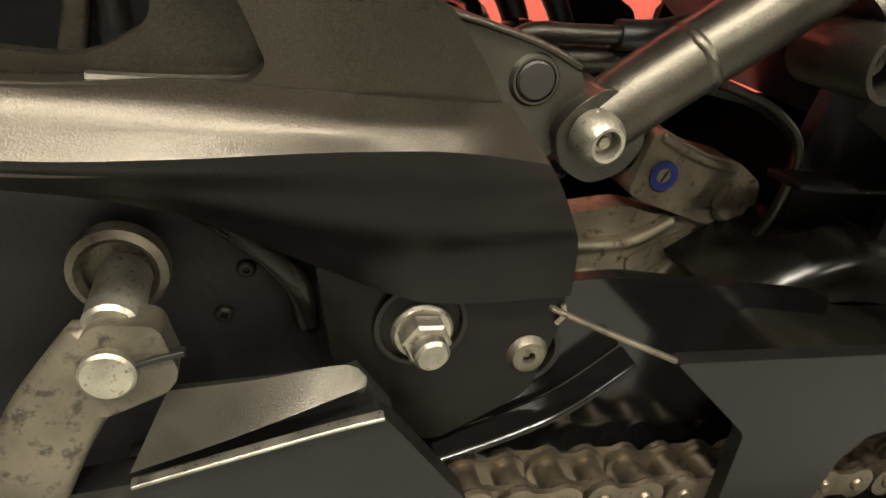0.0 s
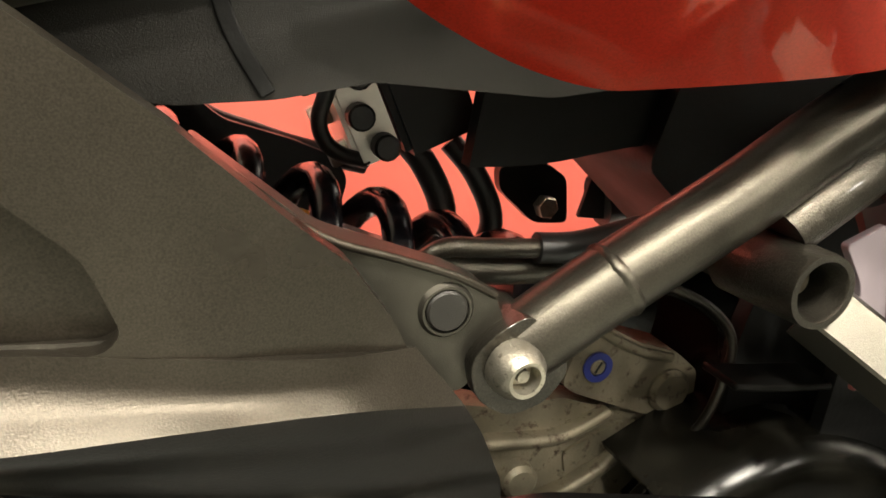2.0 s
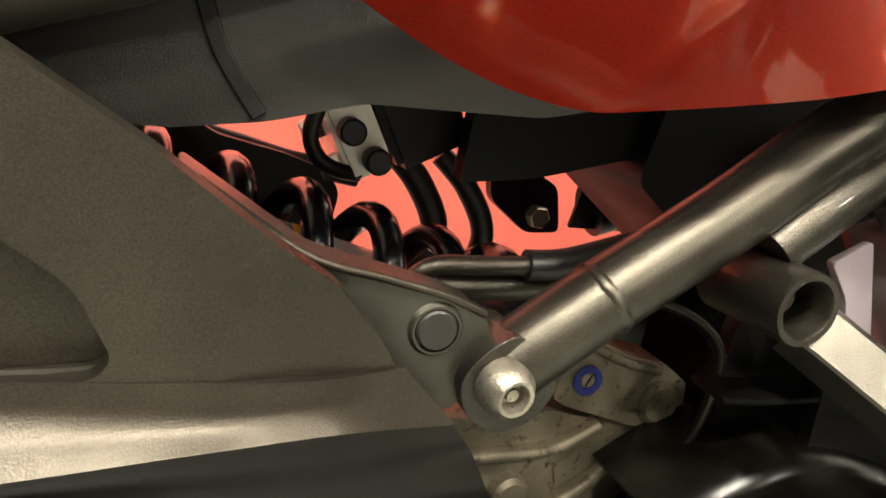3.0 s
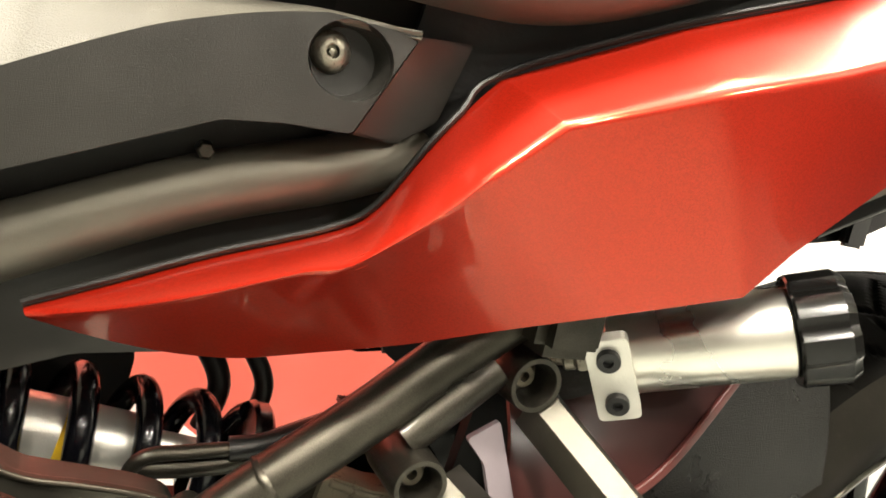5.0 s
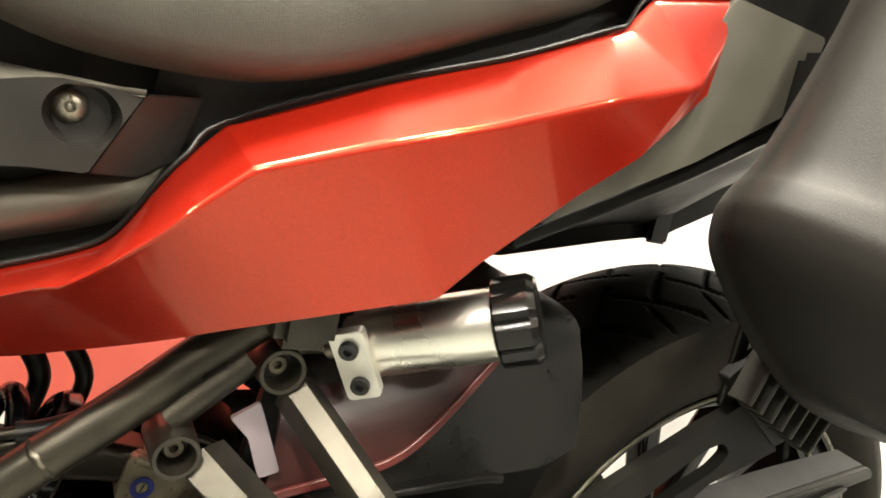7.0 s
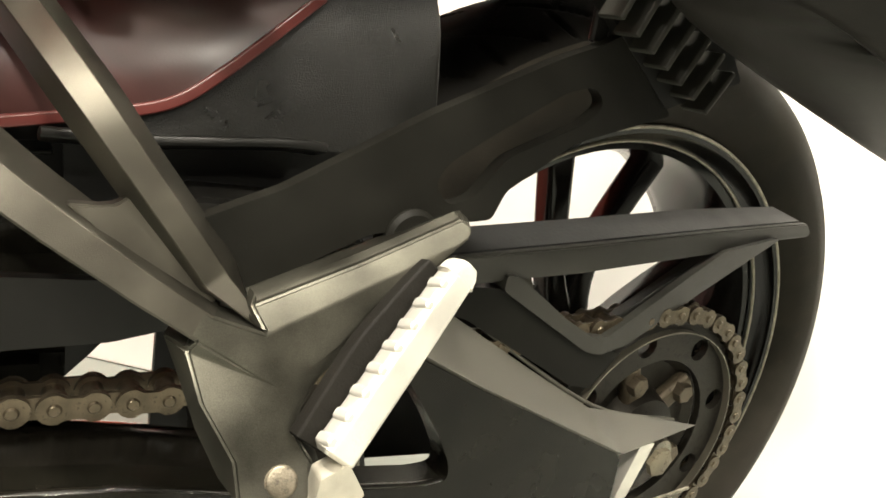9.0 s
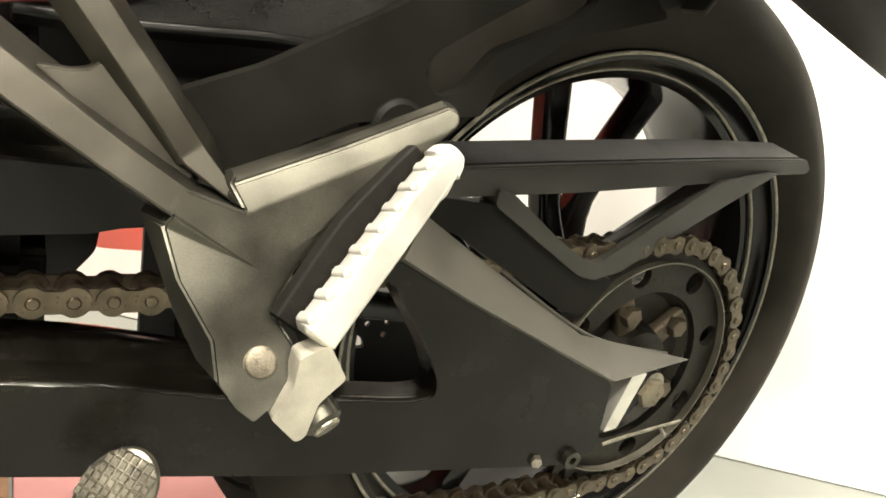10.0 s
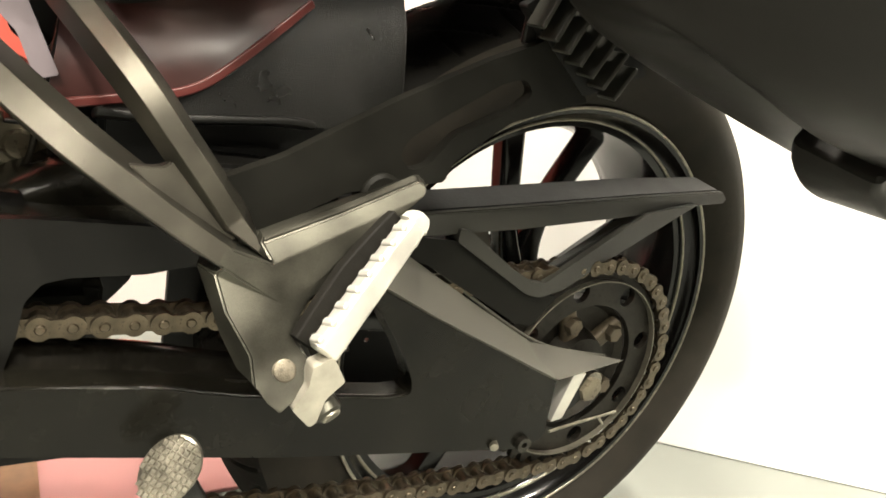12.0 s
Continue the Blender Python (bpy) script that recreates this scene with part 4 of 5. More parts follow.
bead = lathe([(0.0102, -0.0022), (0.0110, -0.0010), (0.0113, 0.0), (0.0110, 0.0010), (0.0102, 0.0022)], (-0.5545, -0.125, 0.5335), (0.755, 0.0, 0.655), 48)
for v in bead.verts:
    v.co += Vector((0.755, 0, 0.655)) * 0.0009 * noise.noise(v.co * 260) + Vector((0, -1, 0)) * 0.0003 * noise.noise(v.co * 700)
part("weld_bead", bead, DIAGM, sub)
part("tube_foot", plate(rounded([(-0.590, 0.500), (-0.580, 0.4955), (-0.570, 0.500), (-0.565, 0.510), (-0.571, 0.517), (-0.580, 0.5245), (-0.589, 0.518), (-0.594, 0.510)], 0.004), -0.1315, -0.112, bevel=0.0015, segs=3), SATIN, sub)
part("bolt", dome_bolt(FB + V(0.000, 0.006, 0), (0.10, -1, -0.04), 0.0078, 0.0082, 0.0040), STEEL, sub, "worn zinc bolt head with a star socket")
for c, r in ((L1, 0.0108), (L2, 0.0116)):
    part("socket", lathe([(r * 0.70, 0.004), (r * 0.76, -0.001), (r * 0.80, -0.002), (r * 0.97, -0.002), (r, 0.0), (r * 1.08, 0.03), (0, 0.03), (0, 0.013), (r * 0.70, 0.013), (r * 0.70, 0.004)], c, (0, 1, 0), 36), SATIN, sub)
    part("socket_screw", lathe([(0, 0.0115), (0.0022, 0.0115), (0.0022, 0.0075), (0.0044, 0.0075), (0.0048, 0.0135)][::-1], c, (0, 1, 0), 18), WORN, sub)
part("lug", tube([(-0.506, -0.128, 0.553), (-0.492, -0.129, 0.567), (-0.474, -0.129, 0.584)], 0.0078, 20), SATIN, sub)
TUBEM = mat("smooth_black_tube_paint", (0.100, 0.092, 0.073), 0.46, 0.6, grain=2200, bump=0.15, patch=30, vary=0.15, spec=0.5)
part("upper_tube", tube([(-0.80, -0.118, 0.542), (-0.678, -0.120, 0.595), (-0.600, -0.120, 0.632), (-0.552, -0.121, 0.649), (-0.530, -0.118, 0.659), (-0.512, -0.105, 0.670)], 0.0118, 24), TUBEM, sub, "satin black upper frame tube")
part("tube_collar", tube([(-0.671, -0.120, 0.598), (-0.666, -0.120, 0.6005), (-0.662, -0.120, 0.602)], 0.0126, 24), TUBEM, sub)
# Dark backing added behind the frame gap, no part of the bike.
part("frame_backing", plate(rounded([(-0.485, 0.555), (-0.40, 0.50), (-0.36, 0.50), (-0.36, 0.66), (-0.47, 0.66)], 0.006), -0.03, 0.06, bevel=0.004), DARK, sub)
# Dark plate added to keep the white wall out of the gap.
part("gap_backing", plate(rounded([(-0.445, 0.452), (-0.450, 0.50), (-0.44, 0.575), (-0.36, 0.575), (-0.36, 0.452)], 0.006), -0.070, -0.062, bevel=0.001), DARK, sub)
# Dark backing added behind the caliper.
part("caliper_backing", plate(rounded([(-0.56, 0.38), (-0.57, 0.455), (-0.53, 0.475), (-0.47, 0.500), (-0.36, 0.500), (-0.33, 0.38)], 0.006), 0.02, 0.03, bevel=0.002), GLOSS, sub)
part("cross_lug", box((-0.47, -0.15, 0.595), (-0.44, -0.10, 0.64), 0.005), SATIN, sub)

# preload adjuster
adj = group_node("preload_adjuster", bike)
A0, A1 = V(-0.4255, -0.1335, 0.584), V(-0.372, -0.1775, 0.6138)
ad = (A1 - A0).normalized()
inward = V(0, 1, 0) - ad * ad.y
inward.normalize()
A0, A1 = A0 + inward * 0.0205, A1 + inward * 0.0195 + ad * 0.002
part("cylinder", cyl(A0 + ad * 0.004, A1, 0.0192, 40, 0.001), ALLOY, adj, "polished alloy adjuster cylinder")
knob_prof = []
for k in range(48):
    a = 2 * math.pi * k / 48
    knob_prof.append((0.0243 if k % 6 < 4 else 0.0225))
bmk = bmesh.new()
u, w, _ = frame_on(ad)
rings = []
for h, s in ((0.0, 0.97), (0.001, 1.0), (0.018, 1.0), (0.0215, 0.90), (0.022, 0.0)):
    rings.append([bmk.verts.new(A1 + ad * h + (u * math.cos(2 * math.pi * k / 48) + w * math.sin(2 * math.pi * k / 48)) * knob_prof[k] * 0.97 * max(s, 0.02)) for k in range(48)])
for a, b in zip(rings, rings[1:]):
    for k in range(48):
        bmk.faces.new((a[k], a[(k + 1) % 48], b[(k + 1) % 48], b[k]))
bmk.faces.new(rings[-1])
bmk.faces.new(rings[0])
part("knob", bmk, GLOSS, adj, "black ribbed plastic knob", 25)
side = V(0, -1, 0) - ad * V(0, -1, 0).dot(ad)
side.normalize()
upv = side.cross(ad)
upv = upv if upv.z > 0 else -upv
brm = Matrix((ad, -side, upv)).transposed().to_4x4()
brm.translation = A0 + side * 0.0205
part("bracket", plate(rounded([(-0.004, -0.0195), (0.014, -0.0195), (0.014, 0.0195), (-0.004, 0.0195)], 0.003), -0.0035, 0.0035, bevel=0.0008, m=brm), PEGALLOY, adj, "pale alloy clamp with two socket screws")
for s in (-1, 1):
    c = A0 + side * 0.0238 + ad * 0.005 + upv * s * 0.0105
    part("clamp_screw", lathe([(0, 0.001), (0.002, 0.001), (0.0022, 0.0035), (0.0046, 0.0035), (0.005, 0.003), (0.005, 0)][::-1], c, side, 18), BLACKRUB, adj)
part("end_cap", cyl(A0 - ad * 0.003, A0 + ad * 0.004, 0.0150, 32, 0.001), ALLOY, adj)
part("hose_fitting", hexagon(A0 - ad * 0.002, -ad, 0.0075, 0.009), STEEL, adj)
part("hose_collar", cyl(A0 - ad * 0.011, A0 - ad * 0.017, 0.0062, 20, 0.001), STEEL, adj)
part("hose_end", tube([A0 - ad * 0.015, A0 - ad * 0.022 + V(0, 0.004, 0), A0 - ad * 0.03 + V(-0.005, 0.03, -0.01)], 0.0042, 12), STEEL, adj)

# red side panel
TOP = [(-0.637, -0.139, 0.596), (-0.614, -0.140, 0.606), (-0.586, -0.140, 0.618), (-0.555, -0.142, 0.630), (-0.541, -0.145, 0.640), (-0.528, -0.148, 0.663), (-0.519, -0.148, 0.676), (-0.506, -0.145, 0.691), (-0.447, -0.155, 0.722), (-0.390, -0.166, 0.747), (-0.345, -0.1755, 0.771), (-0.333, -0.1735, 0.777), (-0.317, -0.170, 0.796), (-0.258, -0.168, 0.813)]
CREASE = [(-0.636, -0.1405, 0.594), (-0.616, -0.155, 0.602), (-0.592, -0.165, 0.612), (-0.568, -0.172, 0.623), (-0.556, -0.178, 0.628), (-0.5345, -0.1798, 0.6454), (-0.5203, -0.181, 0.6602), (-0.5015, -0.1825, 0.6788), (-0.4516, -0.188, 0.699), (-0.402, -0.192, 0.717), (-0.3464, -0.1945, 0.7391), (-0.299, -0.192, 0.756), (-0.29, -0.189, 0.759), (-0.264, -0.172, 0.786)]
LOW = [(-0.635, -0.139, 0.593), (-0.6184, -0.134, 0.5871), (-0.5972, -0.13, 0.5822), (-0.5759, -0.128, 0.5807), (-0.5599, -0.13, 0.5835), (-0.5202, -0.141, 0.5944), (-0.4939, -0.152, 0.6049), (-0.458, -0.165, 0.6179), (-0.409, -0.178, 0.634), (-0.39, -0.178, 0.653), (-0.347, -0.182, 0.692), (-0.318, -0.187, 0.717), (-0.302, -0.187, 0.735), (-0.276, -0.18, 0.757)]


def creased_sheet(top, crease, low, thick, soft):
    """Two facets that meet in a narrow rounded crease."""
    bm = bmesh.new()
    cols = []
    for t, c, b in zip(top, crease, low):
        t, c, b = Vector(t), Vector(c), Vector(b)
        ea, eb = min(0.35, soft / max((t - c).length, 1e-4)), min(0.35, soft / max((b - c).length, 1e-4))
        p, q = c.lerp(t, ea), c.lerp(b, eb)
        roll = min(0.3, 0.0045 / max((t - c).length, 1e-4))
        cols.append([bm.verts.new(v) for v in (t + V(0, 0.0028, -0.0006), t.lerp(c, roll), t.lerp(c, 0.5), p, c.lerp((p + q) / 2, 0.42), q, c.lerp(b, 0.5), b)])
    for a, b in zip(cols, cols[1:]):
        for k in range(7):
            bm.faces.new((a[k], a[k + 1], b[k + 1], b[k]))
    bmesh.ops.recalc_face_normals(bm, faces=bm.faces)
    bm.normal_update()
    if sum((f.normal.y for f in bm.faces)) > 0:
        bmesh.ops.reverse_faces(bm, faces=bm.faces)
        bm.normal_update()
    keep = {tuple(round(c, 7) for c in v.co): v.normal.copy() for v in bm.verts}
    ext = bmesh.ops.extrude_face_region(bm, geom=list(bm.faces))
    for v in ext["geom"]:
        if isinstance(v, bmesh.types.BMVert):
            v.co -= keep[tuple(round(c, 7) for c in v.co)] * thick
    return bm


body = group_node("side_panel", bike)


def fuller(line):
    """The curved front of an edge drawn smoothly, its rear straight between corners that turn in a short way."""
    out = spline(line[:8], 4)[:-1]
    rear = [Vector(p) for p in line[7:]]
    out.append(Vector(out[-1]).lerp(rear[0], 0.8))
    for a, b in zip(rear, rear[1:]):
        out += [a.lerp(b, f) for f in (0.0, 0.10, 0.5, 0.90)]
    return out + [rear[-1]]


part("red_panel", creased_sheet(fuller(TOP), fuller(CREASE), fuller(LOW), 0.003, 0.0030), RED, body, "glossy metallic red side panel with a sharp crease", 70)
part("edge_trim", tube([V(*p) + V(-0.0006, 0.0015, 0.0012) for p in TOP], 0.0013, 8, 4), PLASTIC, body, "thin black rubber edge trim")
infill = rounded([(-0.80, 0.553), (-0.668, 0.559), (-0.646, 0.564), (-0.624, 0.572), (-0.576, 0.5765), (-0.50, 0.600), (-0.43, 0.630), (-0.38, 0.66), (-0.38, 0.745), (-0.50, 0.715), (-0.60, 0.715), (-0.80, 0.70)], 0.003)
part("inner_panel", plate(infill, -0.109, -0.103, bevel=0.001), COVER, body, "dark plastic inner panel")
# Dark strip put where the panel has a shaded groove.
part("groove_strip", bar([(-0.664, -0.1095, 0.592), (-0.658, -0.1095, 0.578), (-0.648, -0.1095, 0.565)], (0.004, 0.004), 0.002, bevel=0.0004), DARK, body)
part("tail_panel", plate(rounded([(-0.262, 0.812), (-0.18, 0.812), (-0.188, 0.768), (-0.262, 0.722), (-0.325, 0.690), (-0.356, 0.674), (-0.315, 0.715), (-0.295, 0.752)], 0.004), -0.171, -0.157, bevel=0.002), GREYTONE, body, "grey plastic tail side panel")
part("tail_edge", bar([(-0.366, -0.160, 0.663), (-0.262, -0.162, 0.716), (-0.186, -0.162, 0.760)], (0.010, 0.012, 0.014), 0.012, bevel=0.002), PLASTIC, body)
part("tail_tray", plate(rounded([(-0.212, 0.617), (-0.092, 0.645), (-0.018, 0.660), (0.064, 0.701), (0.14, 0.77), (0.14, 0.84), (-0.30, 0.72), (-0.30, 0.62)], 0.005), 0.06, 0.11, bevel=0.004), PLASTIC, body)
part("undertray", skin([[(-0.366, -0.152, 0.668), (-0.262, -0.152, 0.722), (-0.186, -0.152, 0.765), (-0.05, -0.152, 0.81), (0.14, -0.152, 0.87)], [(-0.31, 0.06, 0.640), (-0.212, 0.06, 0.633), (-0.092, 0.06, 0.662), (-0.018, 0.06, 0.680), (0.14, 0.06, 0.785)], [(-0.31, 0.15, 0.645), (-0.212, 0.15, 0.650), (-0.092, 0.15, 0.68), (-0.018, 0.15, 0.70), (0.14, 0.15, 0.80)]], 0.004, nu=3, nv=3, side=(0, 0, -1), smooth_v=False), DARK, body, "black plastic undertray")
# Unseen lid added to keep overhead light off the wheel.
part("unseen_tail_lid", box((-0.33, -0.150, 0.895), (0.14, 0.150, 0.915), 0.006), PLASTIC, body)
part("tail_cover", plate(rounded([(-0.40, 0.775), (-0.325, 0.795), (-0.25, 0.814), (-0.18, 0.812), (-0.12, 0.80), (-0.10, 0.90), (-0.31, 0.87)], 0.004), -0.166, -0.150, bevel=0.003), PLASTIC, body, "black tail cover")
part("tray_clip", box((-0.045, 0.05, 0.652), (-0.018, 0.06, 0.72), 0.003), BLACKRUB, body)
# Dark filler added where the gap below the seat lies in shade.
part("under_seat_filler", skin([[(-0.54, -0.122, 0.64), (-0.50, -0.125, 0.66), (-0.44, -0.135, 0.68), (-0.35, -0.148, 0.715), (-0.25, -0.150, 0.76)], [(-0.53, -0.130, 0.73), (-0.495, -0.135, 0.735), (-0.44, -0.142, 0.765), (-0.35, -0.150, 0.82), (-0.25, -0.150, 0.87)]], 0.004, nv=2), DARK, body)

# side cover with bolt
cover = group_node("side_cover", bike)
co = rounded([(-0.76, 0.610), (-0.66, 0.654), (-0.640, 0.666), (-0.6168, 0.6790), (-0.6014, 0.6858), (-0.5850, 0.6916), (-0.5673, 0.6962), (-0.5383, 0.6962), (-0.5544, 0.6624), (-0.5754, 0.6615), (-0.5930, 0.6590), (-0.6136, 0.6494), (-0.66, 0.628), (-0.76, 0.59)], 0.002)
bolt_hole = [(-0.5585 + 0.0135 * math.cos(2 * math.pi * k / 28), 0.6840 + 0.0120 * math.sin(2 * math.pi * k / 28)) for k in range(28)]
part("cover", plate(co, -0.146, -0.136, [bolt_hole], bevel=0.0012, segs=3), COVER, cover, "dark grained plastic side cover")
part("recess", lathe([(0.0137, 0.0), (0.0105, 0.008), (0.0, 0.009)], (-0.5585, -0.143, 0.6840), (0, 1, 0), 28), COVER, cover)
part("bolt", dome_bolt((-0.563, -0.133, 0.686), OUT, 0.0068, 0.006, 0.0022), STEEL, cover, "zinc domed bolt")
part("rear_facet", cast([(-0.5384, -0.1455, 0.6964), (-0.5150, -0.1360, 0.7000), (-0.5211, -0.1320, 0.6720), (-0.5357, -0.1340, 0.6616), (-0.5544, -0.1455, 0.6624)], [(0, 1, 2, 3, 4)], (0.0, 0.006, 0.0), 0.0008), COVER, cover)
edge = [(-0.76, 0.6100), (-0.66, 0.6540), (-0.640, 0.6660), (-0.6168, 0.6790), (-0.6014, 0.6858), (-0.5850, 0.6916), (-0.5673, 0.6958), (-0.5383, 0.6960)]
back = [(-0.76, 0.6900), (-0.66, 0.6985), (-0.640, 0.6980), (-0.6213, 0.6975), (-0.6038, 0.6970), (-0.5853, 0.6969), (-0.5664, 0.6970), (-0.5383, 0.6966)]
# Upward light is put into the paler colour of this face.
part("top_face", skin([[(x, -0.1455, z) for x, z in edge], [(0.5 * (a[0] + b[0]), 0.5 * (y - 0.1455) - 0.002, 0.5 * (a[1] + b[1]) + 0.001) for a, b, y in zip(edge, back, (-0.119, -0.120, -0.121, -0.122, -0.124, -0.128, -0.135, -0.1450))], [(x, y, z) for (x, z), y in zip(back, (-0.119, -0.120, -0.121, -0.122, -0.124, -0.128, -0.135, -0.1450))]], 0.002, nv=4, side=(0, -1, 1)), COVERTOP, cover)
# Dark sheet put in place of the shade between cover and seat.
part("cover_gap_sheet", plate(rounded([(-0.76, 0.68), (-0.60, 0.69), (-0.56, 0.695), (-0.56, 0.715), (-0.62, 0.73), (-0.76, 0.72)], 0.003), -0.118, -0.110, bevel=0.001), DARK, cover)
for x, z in ((-0.594, 0.650), (-0.652, 0.622)):
    part("clip_screw", cyl((x, -0.116, z - 0.002), (x, -0.128, z - 0.002), 0.0030, 6), SATIN, cover)

# seat
seat = group_node("seat", bike)
low = [(-0.80, -0.146, 0.700), (-0.68, -0.148, 0.712), (-0.611, -0.150, 0.717), (-0.570, -0.152, 0.710), (-0.536, -0.154, 0.709), (-0.496, -0.155, 0.713), (-0.456, -0.158, 0.727), (-0.393, -0.163, 0.759), (-0.338, -0.167, 0.790), (-0.306, -0.160, 0.835)]


def lift(p, dy, dz):
    return (p[0], p[1] + dy, p[2] + dz)


srows = [[lift(p, 0.012, -0.002) for p in low], [lift(p, -0.006, 0.006) for p in low], [lift(p, -0.012, 0.022 + 0.02 * max(0, min(1, (p[0] + 0.62) / 0.2))) for p in low], [lift(p, 0.000, 0.040 + 0.04 * max(0, min(1, (p[0] + 0.62) / 0.2))) for p in low], [lift(p, 0.06, 0.075 + 0.04 * max(0, min(1, (p[0] + 0.62) / 0.2))) for p in low], [(p[0], 0.0, p[2] + 0.13) for p in low]]
far = [[(x, -y, z) for x, y, z in row] for row in srows[-2::-1]]
part("cushion", skin(srows + far, 0.006, nu=4, nv=4), VINYL, seat, "dark grey vinyl seat with red and pale stitching")


def seat_point(x, z):
    """The place on the cushion at this x and height."""
    k = max(i for i in range(len(low) - 1) if low[i][0] <= x)
    f = (x - low[k][0]) / (low[k + 1][0] - low[k][0])
    col = spline([Vector(r[k]).lerp(Vector(r[k + 1]), f) for r in srows], 60)
    return min(col[50:], key=lambda p: abs(p.z - z))


def stitches(line, material, r, name):
    path = spline(line, 10)
    length = [0.0]
    for a, b in zip(path, path[1:]):
        length.append(length[-1] + (b - a).length)
    bm = bmesh.new()
    s = 0.0
    while s < length[-1] - 0.006:
        ends = []
        for q in (s, s + 0.0026):
            i = max(k for k in range(len(length) - 1) if length[k] <= q)
            p = path[i].lerp(path[i + 1], (q - length[i]) / (length[i + 1] - length[i]))
            on = seat_point(p.x, p.z)
            ends.append(on + V(0, -0.0005, 0.0003))
        tube([ends[0], (ends[0] + ends[1]) / 2 + V(0, -0.0003, 0.0002), ends[1]], r, 6, 2, bm=bm)
        s += 0.0036
    part(name, bm, material, seat)


stitches([(-0.64, 0, 0.710), (-0.610, 0, 0.718), (-0.570, 0, 0.733), (-0.524, 0, 0.7475), (-0.481, 0, 0.7655), (-0.44, 0, 0.7845)], WHITETHREAD, 0.00036, "pale_stitching")
stitches([(-0.64, 0, 0.718), (-0.611, 0, 0.727), (-0.562, 0, 0.745), (-0.503, 0, 0.766), (-0.461, 0, 0.783)], REDTHREAD, 0.00036, "red_stitching")
part("seam_welt", tube([seat_point(x, z) for x, z in ((-0.64, 0.714), (-0.610, 0.7225), (-0.570, 0.738), (-0.524, 0.7535), (-0.481, 0.772), (-0.45, 0.786))], 0.0008, 8), VINYL, seat)

# frame spar at the front
spar = group_node("frame_spar", bike)
window = rounded([(-0.671, 0.524), (-0.674, 0.520), (-0.688, 0.518), (-0.720, 0.5145), (-0.86, 0.5145), (-0.86, 0.56), (-0.72, 0.566), (-0.69, 0.545), (-0.678, 0.537)], 0.004)
face = rounded([(-0.90, 0.66), (-0.78, 0.618), (-0.72, 0.589), (-0.691, 0.5745), (-0.668, 0.5620), (-0.6455, 0.5470), (-0.632, 0.5385), (-0.620, 0.526), (-0.613, 0.516), (-0.617, 0.511), (-0.655, 0.5135), (-0.69, 0.5125), (-0.72, 0.510), (-0.90, 0.508)], 0.002)
part("face", plate(face, -0.156, -0.148, [window], bevel=0.0012, segs=3, yfun=lambda x, z: 0.013 * max(0, (x + 0.66) / 0.045) ** 1.4 if x > -0.66 else 0), SPAR, spar, "satin bronze-black frame spar")
part("window_floor", plate(rounded([(-0.88, 0.50), (-0.69, 0.508), (-0.655, 0.52), (-0.67, 0.555), (-0.72, 0.58), (-0.88, 0.58)], 0.006), -0.1475, -0.142, [rounded([(-0.86, 0.518), (-0.706, 0.519), (-0.692, 0.529), (-0.70, 0.545), (-0.72, 0.560), (-0.86, 0.560)], 0.006)], bevel=0.001), SPAR, spar)
part("window_lip", tube([(-0.705, -0.1505, 0.5160), (-0.690, -0.1505, 0.5170), (-0.672, -0.1505, 0.5195), (-0.669, -0.1505, 0.526)], 0.0016, 8), STRUTM, spar)
part("window_bracket", bar([(-0.711, -0.125, 0.545), (-0.711, -0.125, 0.525), (-0.713, -0.125, 0.510)], (0.006, 0.006), 0.006, bevel=0.001), WORN, spar)
part("window_hose", tube([(-0.703, -0.125, 0.55), (-0.704, -0.125, 0.530), (-0.702, -0.125, 0.512)], 0.004, 12), BLACKRUB, spar)
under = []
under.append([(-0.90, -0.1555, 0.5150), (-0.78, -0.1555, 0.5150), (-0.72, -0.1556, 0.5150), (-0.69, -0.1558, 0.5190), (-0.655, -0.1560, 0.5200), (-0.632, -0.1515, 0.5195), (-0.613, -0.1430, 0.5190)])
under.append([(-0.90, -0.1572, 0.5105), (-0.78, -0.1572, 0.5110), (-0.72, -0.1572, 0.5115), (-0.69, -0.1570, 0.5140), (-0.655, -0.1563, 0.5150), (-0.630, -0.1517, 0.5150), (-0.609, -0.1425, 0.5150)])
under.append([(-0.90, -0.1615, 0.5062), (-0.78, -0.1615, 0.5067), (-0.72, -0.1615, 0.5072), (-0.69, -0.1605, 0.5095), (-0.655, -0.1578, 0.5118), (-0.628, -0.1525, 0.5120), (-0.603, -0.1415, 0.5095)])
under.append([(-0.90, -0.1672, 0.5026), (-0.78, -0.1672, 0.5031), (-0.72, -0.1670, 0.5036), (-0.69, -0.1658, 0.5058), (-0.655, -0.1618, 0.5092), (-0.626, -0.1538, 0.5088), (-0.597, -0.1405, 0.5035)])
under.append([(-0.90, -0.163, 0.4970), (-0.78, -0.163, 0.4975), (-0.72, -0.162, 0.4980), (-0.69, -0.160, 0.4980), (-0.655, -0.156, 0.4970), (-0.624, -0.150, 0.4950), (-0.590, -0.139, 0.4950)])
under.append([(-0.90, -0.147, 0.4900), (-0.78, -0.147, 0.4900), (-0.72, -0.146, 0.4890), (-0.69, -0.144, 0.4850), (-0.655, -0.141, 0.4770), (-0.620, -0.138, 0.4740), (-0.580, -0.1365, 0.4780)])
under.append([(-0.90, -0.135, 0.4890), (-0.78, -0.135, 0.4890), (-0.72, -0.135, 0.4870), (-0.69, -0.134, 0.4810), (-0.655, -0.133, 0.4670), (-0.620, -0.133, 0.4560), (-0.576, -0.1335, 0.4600)])
